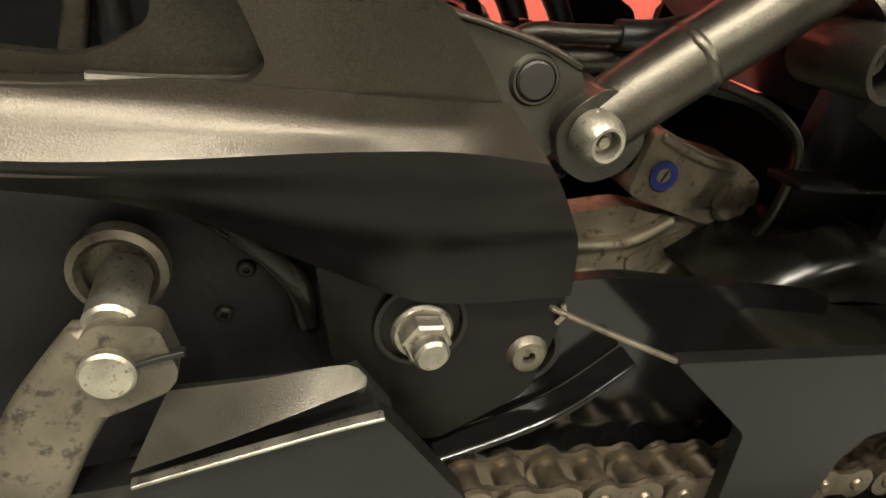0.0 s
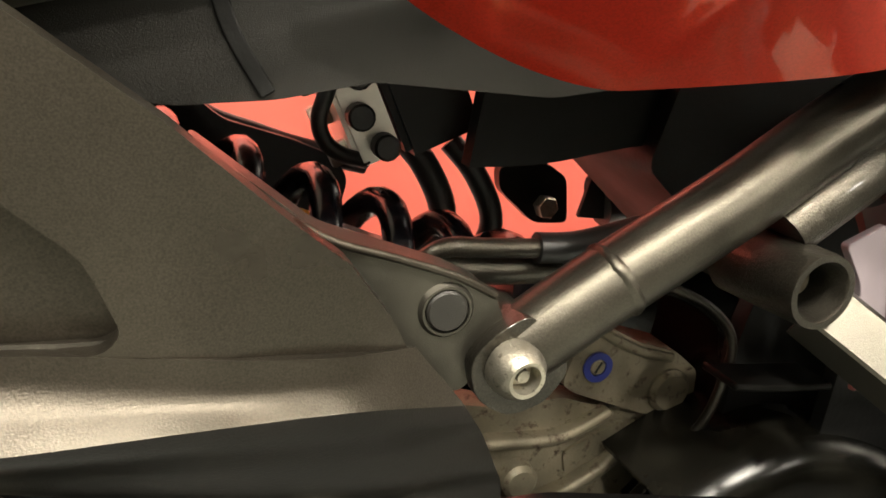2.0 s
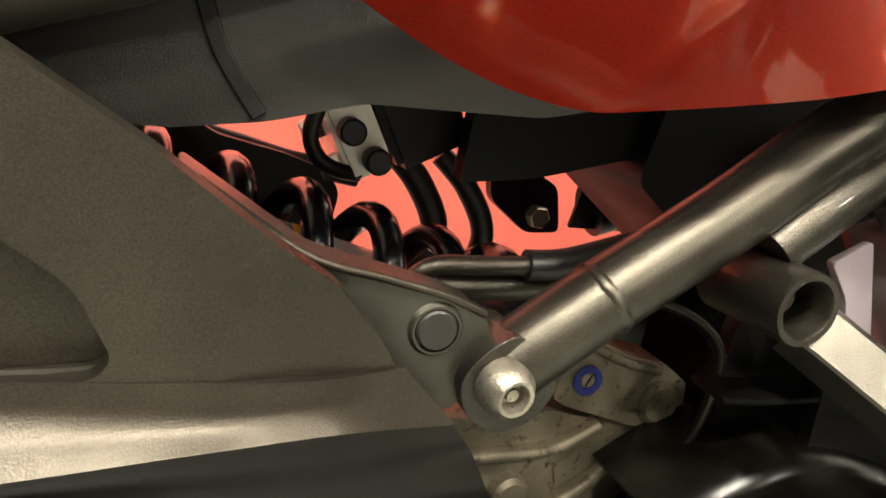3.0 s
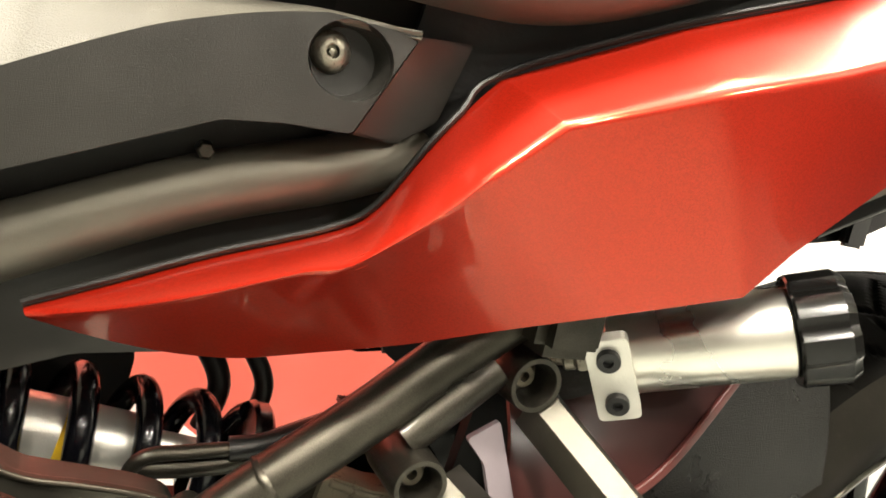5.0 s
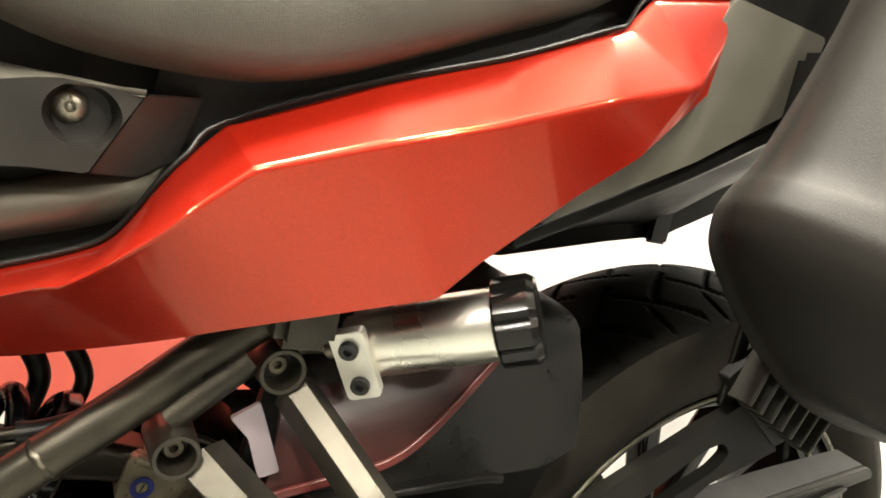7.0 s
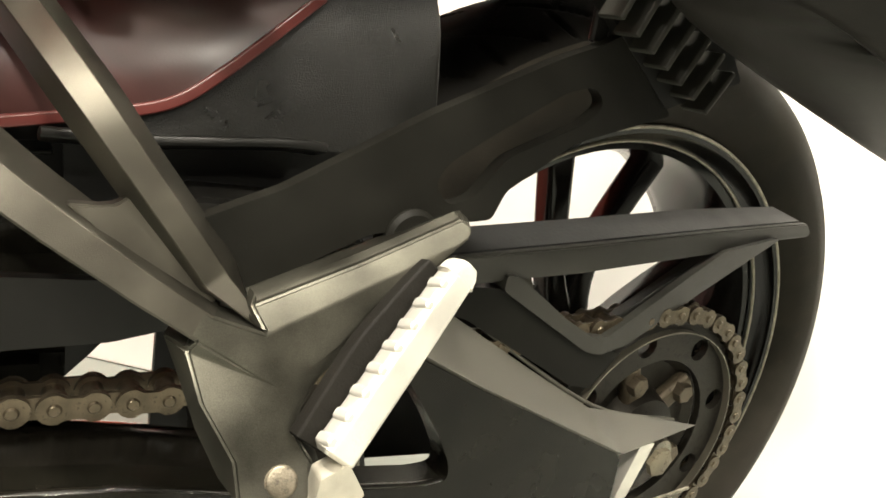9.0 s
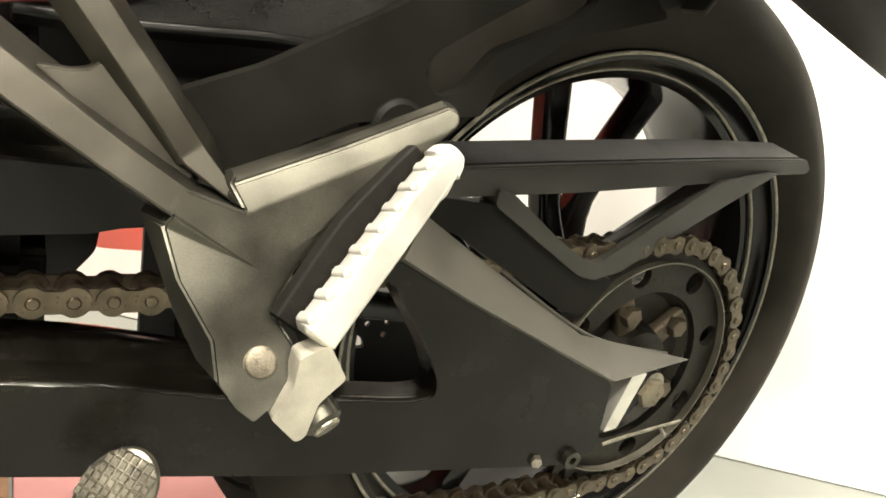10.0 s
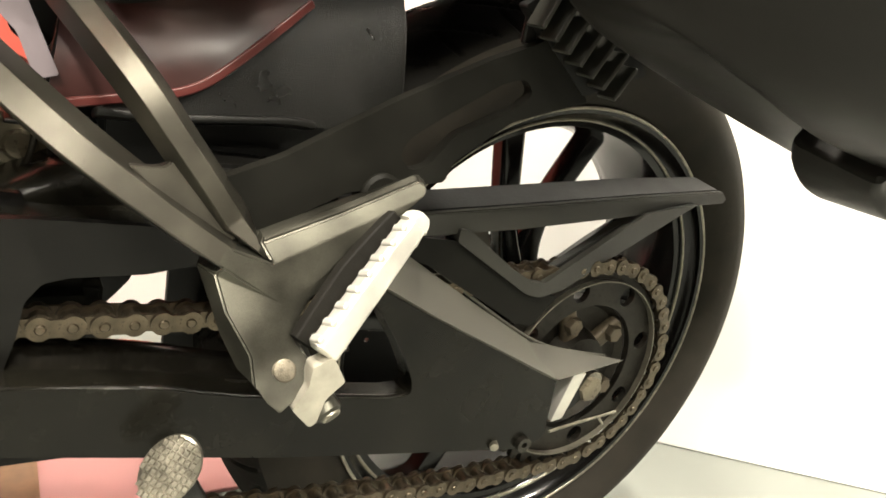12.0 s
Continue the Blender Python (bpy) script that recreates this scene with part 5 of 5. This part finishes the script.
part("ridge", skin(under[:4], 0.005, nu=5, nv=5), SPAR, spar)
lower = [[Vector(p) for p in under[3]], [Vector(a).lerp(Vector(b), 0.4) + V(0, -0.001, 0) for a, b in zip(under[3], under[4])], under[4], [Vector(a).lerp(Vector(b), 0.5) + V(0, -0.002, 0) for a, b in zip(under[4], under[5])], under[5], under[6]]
# The shade below the ridge is put into this darker colour.
part("under_side", skin(lower, 0.005, nu=5, nv=5), UNDER, spar, "underside of the spar, its shade put into the colour")
part("bracket_arm", plate(rounded([(-0.665, 0.556), (-0.634, 0.538), (-0.600, 0.5315), (-0.589, 0.5275), (-0.584, 0.519), (-0.592, 0.500), (-0.612, 0.500), (-0.66, 0.530)], 0.003), -0.1265, -0.114, bevel=0.0025, segs=3), STRUTM, spar, "grey cast frame bracket")
part("bracket_rim", bar([(-0.670, -0.124, 0.5555), (-0.655, -0.125, 0.5475), (-0.634, -0.1265, 0.5375), (-0.616, -0.1265, 0.5342), (-0.600, -0.1262, 0.5310), (-0.588, -0.125, 0.5265)], (0.0022, 0.0022), 0.004, bevel=0.0007), SPAR, spar)
part("cap_boss", lathe([(0.0058, 0.0), (0.0064, 0.0), (0.0078, 0.002), (0, 0.004)], (-0.601, -0.1278, 0.522), (0, 1, 0), 28), STRUTM, spar)
part("cap", cyl((-0.601, -0.124, 0.522), (-0.601, -0.1284, 0.522), 0.0054, 28, 0.0006), COVER, spar, "round black plug")
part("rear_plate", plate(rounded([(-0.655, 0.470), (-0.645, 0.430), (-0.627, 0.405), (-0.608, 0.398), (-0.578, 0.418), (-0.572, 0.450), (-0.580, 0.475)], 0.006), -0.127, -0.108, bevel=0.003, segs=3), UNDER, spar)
PB = V(-0.619, -0.126, 0.4425)
part("pivot_seat", lathe([(0.0145, -0.003), (0.0130, -0.003), (0.0120, 0.003), (0, 0.004)][::-1], PB + V(-0.001, 0, 0.003), (0, 1, 0), 32), SWING, spar)
part("pivot_bolt_flange", cyl(PB, PB + V(0, -0.003, 0), 0.0098, 28, 0.001), STEEL, spar)
part("pivot_bolt", hexagon(PB + V(0, -0.003, 0), (0.06, -1, -0.1), 0.0080, 0.0055), STEEL, spar, "zinc hexagon pivot bolt")
part("pivot_bolt_end", cyl(PB + V(0.0005, -0.008, -0.001), PB + V(0.001, -0.0135, -0.0015), 0.0056, 20, 0.001), STEEL, spar)
Q = V(-0.582, -0.124, 0.4340)
part("small_bolt_seat", lathe([(0.0125, -0.002), (0.0105, -0.002), (0.0095, 0.003), (0, 0.003)][::-1], Q, (0, 1, 0), 28), SWING, spar)
part("small_bolt", dome_bolt(Q + V(0, 0.002, 0), (0, -1, 0), 0.0078, 0.008, 0.0022), WORN, spar)

# gear shaft and lever
shift = group_node("gear_lever", bike)
S0 = V(-0.7025, -0.148, 0.4470)
part("shaft_seal", lathe([(0.0088, 0.0), (0.0105, -0.0018), (0.0126, -0.0006), (0.0130, 0.004), (0, 0.006), (0, 0.003), (0.0088, 0.003), (0.0088, 0.0)], (-0.7040, -0.1265, 0.4590), (0, 1, 0), 32), WORN, shift)
part("shaft", cyl((-0.7022, -0.125, 0.4580), (-0.7025, -0.149, 0.4560), 0.0068, 22, 0.001), STEEL, shift)
part("clamp", plate(rounded([(-0.7098, 0.4540), (-0.7054, 0.4600), (-0.6916, 0.4595), (-0.6865, 0.4457), (-0.6890, 0.4405), (-0.7046, 0.4321), (-0.7104, 0.4409)], 0.003), -0.153, -0.143, bevel=0.0015), WORN, shift, "cast alloy gear lever clamp")
part("clamp_bolt", cyl(S0 + V(0, -0.004, 0), S0 + V(0, -0.008, 0), 0.0066, 24, 0.0008), STEEL, shift)
part("arm", bar([(-0.7020, -0.1475, 0.4530), (-0.7148, -0.149, 0.4316), (-0.7225, -0.151, 0.4120), (-0.733, -0.152, 0.38)], (0.020, 0.0215, 0.022, 0.022), 0.0090, bevel=0.0035), WORN, shift)
part("clamp_slot", bar([(-0.697, -0.1525, 0.4485), (-0.692, -0.1525, 0.4505), (-0.6855, -0.1525, 0.4525)], (0.0016, 0.0016), 0.003, bevel=0.0003), DARK, shift)
part("joint", cyl((-0.7045, -0.148, 0.388), (-0.7045, -0.160, 0.388), 0.0075, 20, 0.002), STEEL, shift)

# front sprocket cover and front chain guard
fcover = group_node("sprocket_cover", bike)
part("upper_fin", skin([[(-0.6900, -0.146, 0.4355), (-0.668, -0.146, 0.4388), (-0.6455, -0.146, 0.4435), (-0.6384, -0.146, 0.4395)], [(-0.6985, -0.152, 0.4135), (-0.675, -0.152, 0.4235), (-0.6523, -0.152, 0.4345), (-0.6390, -0.149, 0.4385)]], 0.004, nv=2), STRUTM, fcover)
part("lower_cover", plate(rounded([(-0.76, 0.395), (-0.700, 0.4065), (-0.6328, 0.4282), (-0.600, 0.392), (-0.598, 0.35), (-0.76, 0.33)], 0.002), -0.149, -0.139, bevel=0.0015), PLASTIC, fcover, "dark grey front sprocket cover")
part("cover_edge", bar([(-0.6985, -0.150, 0.4078), (-0.6512, -0.150, 0.4238), (-0.6328, -0.150, 0.4292)], (0.0013, 0.0013), 0.004, bevel=0.0004), STEEL, fcover)
# Dark sheet in place of the shade between fin and cover.
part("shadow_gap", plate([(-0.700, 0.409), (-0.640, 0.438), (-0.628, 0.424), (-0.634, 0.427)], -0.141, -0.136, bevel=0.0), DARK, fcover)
part("guard_side", plate(rounded([(-0.545, 0.448), (-0.46, 0.452), (-0.38, 0.449), (-0.36, 0.43), (-0.40, 0.421), (-0.440, 0.419), (-0.452, 0.416), (-0.460, 0.405), (-0.463, 0.385), (-0.470, 0.36), (-0.506, 0.36), (-0.506, 0.387), (-0.508, 0.419)], 0.003), -0.152, -0.146, bevel=0.0012), PLASTIC, fcover, "matt black chain guard side")
part("guard_edge", bar([(-0.590, -0.148, 0.4645), (-0.57, -0.149, 0.4570), (-0.545, -0.151, 0.4485)], (0.0013, 0.0018), 0.0025, bevel=0.0004), WORN, fcover)
part("guard_back", plate(rounded([(-0.62, 0.36), (-0.62, 0.41), (-0.595, 0.455), (-0.55, 0.46), (-0.46, 0.455), (-0.46, 0.36)], 0.004), -0.120, -0.114, bevel=0.001), GLOSS, fcover)
part("guard_lip", bar([(-0.607, -0.127, 0.393), (-0.581, -0.127, 0.404), (-0.562, -0.127, 0.415), (-0.543, -0.127, 0.433)], (0.003, 0.003), 0.012, bevel=0.001), GLOSS, fcover)
part("wire_tab", tube([(-0.5745, -0.128, 0.4535), (-0.5735, -0.1285, 0.4500), (-0.5750, -0.128, 0.4465)], 0.0009, 8), CAST, fcover)

# engine side, seen dark behind the spar
eng = group_node("engine", bike)
part("crankcase", plate(rounded([(-0.98, 0.60), (-0.72, 0.60), (-0.66, 0.50), (-0.64, 0.47), (-0.64, 0.36), (-0.98, 0.30)], 0.02), -0.115, 0.12, bevel=0.01, segs=3), DARK, eng, "black engine casing")
part("hose", tube([(-0.690, -0.118, 0.478), (-0.672, -0.124, 0.470), (-0.658, -0.124, 0.456), (-0.653, -0.118, 0.440)], 0.004, 10), SWING, eng)
for x, z in ((-0.6715, 0.4555), (-0.677, 0.4400)):
    part("engine_bolt", dome_bolt((x, -0.114, z), OUT, 0.0030, 0.003, 0.0010), SPROCK, eng)
part("breather_pipe", tube([(-0.74, -0.14, 0.60), (-0.722, -0.145, 0.57), (-0.712, -0.147, 0.545)], 0.006, 12), STEEL, eng)

# cast caliper with carrier, behind the diagonal tube
cal = group_node("brake_caliper", bike)
part("block", plate(rounded([(-0.5084, 0.4909), (-0.5031, 0.4930), (-0.4808, 0.4850), (-0.4612, 0.4820), (-0.4474, 0.4737), (-0.4441, 0.4569), (-0.4519, 0.4515), (-0.4709, 0.4523), (-0.5065, 0.4609), (-0.5127, 0.4645)], 0.003), -0.050, -0.030, bevel=0.002, segs=3), CAST, cal, "stained cast alloy brake caliper")
part("block_ledge", bar([(-0.5050, -0.049, 0.4905), (-0.4815, -0.049, 0.4820), (-0.4620, -0.049, 0.4790)], (0.0045, 0.0045, 0.0045), 0.006, bevel=0.0012), CAST, cal)
part("block_boss", cyl((-0.4600, -0.046, 0.4640), (-0.4600, -0.0535, 0.4640), 0.0100, 28, 0.002), CAST, cal)
part("paint_ring", lathe([(0.0038, -0.0005), (0.0066, -0.0005), (0.0066, 0.0005), (0.0038, 0.0005), (0.0038, -0.0005)], (-0.4990, -0.0515, 0.4736), (0, 1, 0), 28), BLUE, cal)
part("slot_screw", cyl((-0.4990, -0.047, 0.4736), (-0.4990, -0.0520, 0.4736), 0.0034, 18, 0.0005), CAST, cal)
part("screw_slot", bar([(-0.5000, -0.0520, 0.4710), (-0.4990, -0.0520, 0.4736), (-0.4980, -0.0520, 0.4762)], (0.0010, 0.0010), 0.0006, bevel=0.0002), DARK, cal)
part("curved_rib", bar([(-0.5480, -0.047, 0.4355), (-0.5272, -0.047, 0.4370), (-0.5079, -0.047, 0.4392), (-0.4953, -0.047, 0.4451), (-0.4847, -0.047, 0.4528)], (0.0050, 0.0050, 0.0050), 0.009, bevel=0.0018, n=4), CAST, cal)
part("curved_rib", bar([(-0.5200, -0.047, 0.4020), (-0.4981, -0.047, 0.4132), (-0.4833, -0.047, 0.4236), (-0.4724, -0.047, 0.4361), (-0.4660, -0.047, 0.4463)], (0.0060, 0.0060, 0.0060), 0.010, bevel=0.0018, n=4), CAST, cal)
part("web", plate(rounded([(-0.560, 0.452), (-0.5354, 0.4500), (-0.5072, 0.4560), (-0.4943, 0.4530), (-0.4420, 0.4510), (-0.4440, 0.4352), (-0.4530, 0.4110), (-0.4752, 0.3953), (-0.56, 0.390)], 0.006), -0.0445, -0.030, bevel=0.002), CAST, cal)
part("web_pocket", plate(rounded([(-0.4973, 0.4188), (-0.5010, 0.4301), (-0.4865, 0.4403), (-0.4740, 0.4470), (-0.4790, 0.4310)], 0.003), -0.0462, -0.044, bevel=0.0008), CAST, cal)
part("boss", cyl((-0.5220, -0.044, 0.4200), (-0.5220, -0.054, 0.4200), 0.0080, 22, 0.002), CAST, cal)
flap = [(-0.500, 0.515), (-0.480, 0.513), (-0.465, 0.508), (-0.451, 0.500), (-0.444, 0.490), (-0.443, 0.464), (-0.444, 0.442), (-0.454, 0.422), (-0.466, 0.405)]
part("mud_flap", skin([[(x, -0.062, z) for x, z in flap], [(x + 0.004, -0.045, z + 0.002) for x, z in flap], [(x + 0.006, -0.005, z + 0.003) for x, z in flap]], 0.003, nv=3), SWING, cal)
part("flap_rim", tube([(-0.498, -0.069, 0.518), (-0.476, -0.069, 0.5125), (-0.461, -0.069, 0.505), (-0.4535, -0.070, 0.4965), (-0.4530, -0.0715, 0.486), (-0.456, -0.0715, 0.463), (-0.466, -0.070, 0.443), (-0.478, -0.069, 0.424)], 0.0021, 10, 5), SATIN, cal, "rolled satin black rim")
arch = [(-0.486, 0.434), (-0.474, 0.443), (-0.462, 0.451), (-0.438, 0.462), (-0.418, 0.464), (-0.389, 0.460), (-0.34, 0.445)]
part("inner_arch", skin([[(x, -0.100, z - 0.022) for x, z in arch], [(x, -0.103, z - 0.008) for x, z in arch], [(x, -0.099, z) for x, z in arch], [(x, -0.086, z + 0.005) for x, z in arch], [(x, -0.05, z + 0.004) for x, z in arch]], 0.004, nv=4, side=(0, -1, 1)), SWING, cal)
part("inner_shelf", bar([(-0.470, -0.085, 0.488), (-0.450, -0.085, 0.488), (-0.423, -0.085, 0.490)], (0.003, 0.003), 0.02, bevel=0.001), PLASTIC, cal)

# shock spring and reservoir
shock = group_node("shock_absorber", bike)
c0, c1 = V(-0.70, -0.030, 0.5242), V(-0.548, -0.030, 0.4912)
ax = (c1 - c0).normalized()
uu, ww, _ = frame_on(ax)
turns = 5.7
helix = [c0.lerp(c1, t) + (uu * math.cos(turns * 2 * math.pi * t - 0.19) + ww * math.sin(turns * 2 * math.pi * t - 0.19)) * 0.0245 for t in np.linspace(0, 1, 150)]
part("spring", tube(helix, 0.0058, 12, 1, False), SPRING, shock, "gloss black coil spring")
part("damper_body", cyl(c0 - ax * 0.02 + V(0, 0, -0.003), c0.lerp(c1, 0.72) + V(0, 0, -0.003), 0.0150, 28, 0.002), PEGALLOY, shock)
part("damper_rod", cyl(c0.lerp(c1, 0.6), c1 + ax * 0.02, 0.007, 18), PEGALLOY, shock)
part("sticker", cyl(c0.lerp(c1, 0.475) + V(0, 0, -0.003), c0.lerp(c1, 0.53) + V(0, 0, -0.003), 0.0153, 28, 0.0002), YELLOW, shock)
# Black filler plate added to darken the view behind the spring.
SPRING_BACKING = [(-0.70, 0.575), (-0.6625, 0.5475), (-0.6535, 0.5420), (-0.6245, 0.5380), (-0.6065, 0.5335), (-0.5990, 0.5250), (-0.6030, 0.490), (-0.66, 0.485), (-0.72, 0.50)]
part("spring_backing", plate(rounded(SPRING_BACKING, 0.004), 0.020, 0.030, bevel=0.0015), DARK, shock)
part("spring_seat", cyl(c1 - ax * 0.002, c1 + ax * 0.008, 0.031, 32, 0.002), SPRING, shock)
part("clevis", bar([c1 + ax * 0.006, c1 + ax * 0.03, c1 + ax * 0.05], (0.03, 0.024, 0.022), 0.03, bevel=0.004), SATIN, shock)

# valve block with lines behind the spring
block = group_node("valve_block", bike)
vb = Matrix.Translation((-0.593, 0.03, 0.562)) @ Matrix.Rotation(radians(-32), 4, "Y")
bmv = box((-0.020, -0.03, -0.022), (-0.001, 0.03, 0.024), 0.002)
bmv.transform(vb)
part("block", bmv, PEGALLOY, block, "silver alloy valve block")
bmv = box((0.0, -0.032, -0.026), (0.034, 0.034, 0.026), 0.003)
bmv.transform(vb)
part("motor", bmv, PLASTIC, block)
for k in range(3):
    p = vb @ V(-0.008 - 0.005 * (k % 2), -0.030, 0.014 - k * 0.015)
    part("fitting", cyl(p, p + V(0, -0.010, 0), 0.0055, 14, 0.001), BLACKRUB, block)
    q = vb @ V(-0.020, -0.012 + 0.012 * (k % 2), 0.016 - k * 0.016)
    part("union", hexagon(q, vb.to_3x3() @ V(-1, 0, 0), 0.0055, 0.009), STEEL, block)
part("brake_line", tube([(-0.610, 0.005, 0.60), (-0.6165, 0.0, 0.5640), (-0.6185, 0.0, 0.5508), (-0.6150, 0.0, 0.5423), (-0.6074, 0.0, 0.5378), (-0.596, 0.005, 0.536)], 0.0034, 10), BLACKRUB, block)
part("brake_line", tube([(-0.64, 0.02, 0.575), (-0.625, 0.015, 0.568), (-0.612, 0.01, 0.560)], 0.0034, 10), BLACKRUB, block)
part("cable", tube([(-0.69, 0.02, 0.560), (-0.662, 0.03, 0.5420), (-0.640, 0.03, 0.5370), (-0.62, 0.03, 0.5335), (-0.59, 0.03, 0.531)], 0.0050, 12), BLACKRUB, block)
for k in range(2):
    x = -0.580 + k * 0.024
    part("hose", tube([(x, 0.02, 0.548), (x + 0.014, 0.015, 0.535), (x + 0.024, 0.01, 0.515), (x + 0.018, 0.01, 0.49)], 0.0062 - 0.0008 * k, 12), BLACKRUB, block)
part("tray", skin([[(-0.56, -0.02, 0.543), (-0.528, -0.02, 0.549), (-0.47, -0.02, 0.566), (-0.42, -0.02, 0.56)], [(-0.56, -0.02, 0.585), (-0.52, -0.02, 0.588), (-0.47, -0.02, 0.595), (-0.42, -0.02, 0.60)]], 0.01, nv=3), PLASTIC, block)
part("far_bracket", plate(rounded([(-0.4648, 0.5213), (-0.4316, 0.5303), (-0.4106, 0.5210), (-0.4015, 0.4880), (-0.4288, 0.4847), (-0.4610, 0.5056)], 0.006), 0.165, 0.175, bevel=0.002), PLASTIC, block)
part("far_bolt", hexagon((-0.4240, 0.166, 0.4985), OUT, 0.0085, 0.010), STEEL, block)
part("rubber_mount", tube([(-0.41, 0.12, 0.515), (-0.385, 0.12, 0.525), (-0.34, 0.12, 0.540)], 0.018, 16), BLACKRUB, block)
part("brake_pipe", tube([(-0.601, -0.095, 0.512), (-0.600, -0.098, 0.524), (-0.594, -0.100, 0.5305), (-0.580, -0.100, 0.532), (-0.556, -0.100, 0.535), (-0.53, -0.095, 0.542)], 0.0030, 12), SATIN, block, "thin satin black brake pipe")
part("pipe_sleeve", tube([(-0.566, -0.100, 0.5335), (-0.552, -0.100, 0.5355), (-0.53, -0.097, 0.542)], 0.0048, 12), BLACKRUB, block)
part("lower_pipe", tube([(-0.598, -0.095, 0.523), (-0.575, -0.095, 0.524), (-0.55, -0.095, 0.528), (-0.53, -0.09, 0.535)], 0.0045, 12), SATIN, block)

# side case at the tail
case = group_node("side_case", bike)
crow = []
for lev, s, x0, inset in ((0, 0.80, -0.20, 0.03), (0.008, 0.92, -0.235, 0.008), (0.035, 1.0, -0.282, 0), (0.055, 1.0, -0.292, 0), (0.072, 0.995, -0.286, 0), (0.095, 0.98, -0.272, 0), (0.17, 0.93, -0.243, 0), (0.30, 0.84, -0.200, 0), (0.36, 0.76, -0.15, 0.02)):
    x1 = 0.30
    y0, y1 = -0.205 - inset, -0.42 * s
    m = (y0 + y1) / 2
    fall = max(0.0, 1 - lev / 0.30)

    def at_level(x, y):
        drop = 0.40 * (x + 0.27) if x < -0.124 else 0.0584 + 0.17 * (x + 0.124)
        return (x, y, 0.640 + lev - fall * drop)
    crow.append([at_level(*p) for p in ((x1, y0), (0.1, y0 + 0.005), (x0 + 0.05, y0), (x0 + 0.008, y0 - 0.014), (x0 + 0.006, y0 - 0.05), (x0 + 0.045, m - 0.02), (x0 + 0.12, y1 + 0.02), (x0 + 0.22, y1), (x1, y1))])
crow.insert(0, [(max(p[0], -0.10), -0.30 + 0.15 * (p[1] + 0.30), p[2] + 0.004) for p in crow[0]])
part("shell", skin(crow, 0.004, nu=5, nv=5, side=(-1, -0.5, 0)), CASE, case, "dark grey moulded plastic side case")
part("foot", bar([(-0.028, -0.305, 0.572), (-0.012, -0.30, 0.560), (0.022, -0.30, 0.547), (0.10, -0.30, 0.543), (0.20, -0.30, 0.546)], (0.030, 0.034, 0.034, 0.034), 0.06, bevel=0.004), CASE, case)
part("mount", box((-0.20, -0.215, 0.74), (-0.10, -0.16, 0.80), 0.006), PLASTIC, case)

# centre stand pad
pad = group_node("stand_lever", bike)
pm = Matrix.Translation((-0.389, -0.200, 0.322)) @ Vector((0, -1, 0)).rotation_difference(Vector((-0.42, -0.78, 0.42))).to_matrix().to_4x4()
bmp = lathe([(0, -0.003), (0.016, -0.003), (0.0185, -0.001), (0.0185, 0.004), (0, 0.005)], (0, 0, 0), (0, 1, 0), 36)
tilt = Matrix.Rotation(radians(28), 4, "Y")
for v in bmp.verts:
    v.co.x *= 0.84
    v.co.z *= 1.12
bmp.transform(pm @ tilt)
part("pad", bmp, STEEL, pad, "knurled steel foot pad")
for i in range(-4, 5):
    for j in range(-5, 6):
        if (i * 0.0040) ** 2 + (j * 0.0038) ** 2 < 0.0172 ** 2:
            bmp = lathe([(0.0026, 0), (0.0018, 0.0011), (0, 0.0012)], (0, 0, 0), (0, -1, 0), 4)
            bmp.transform(Matrix.Translation((i * 0.0040, -0.0028, j * 0.0038)) @ Matrix.Rotation(radians(45), 4, "Y"))
            for v in bmp.verts:
                v.co.x *= 0.84
                v.co.z *= 1.12
            bmp.transform(pm @ tilt)
            part("knurl", bmp, STEEL, pad)
part("arm", bar([(-0.383, -0.192, 0.312), (-0.372, -0.185, 0.29), (-0.36, -0.16, 0.26), (-0.35, -0.12, 0.22)], (0.016, 0.016, 0.016), 0.008, bevel=0.002), PLASTIC, pad)
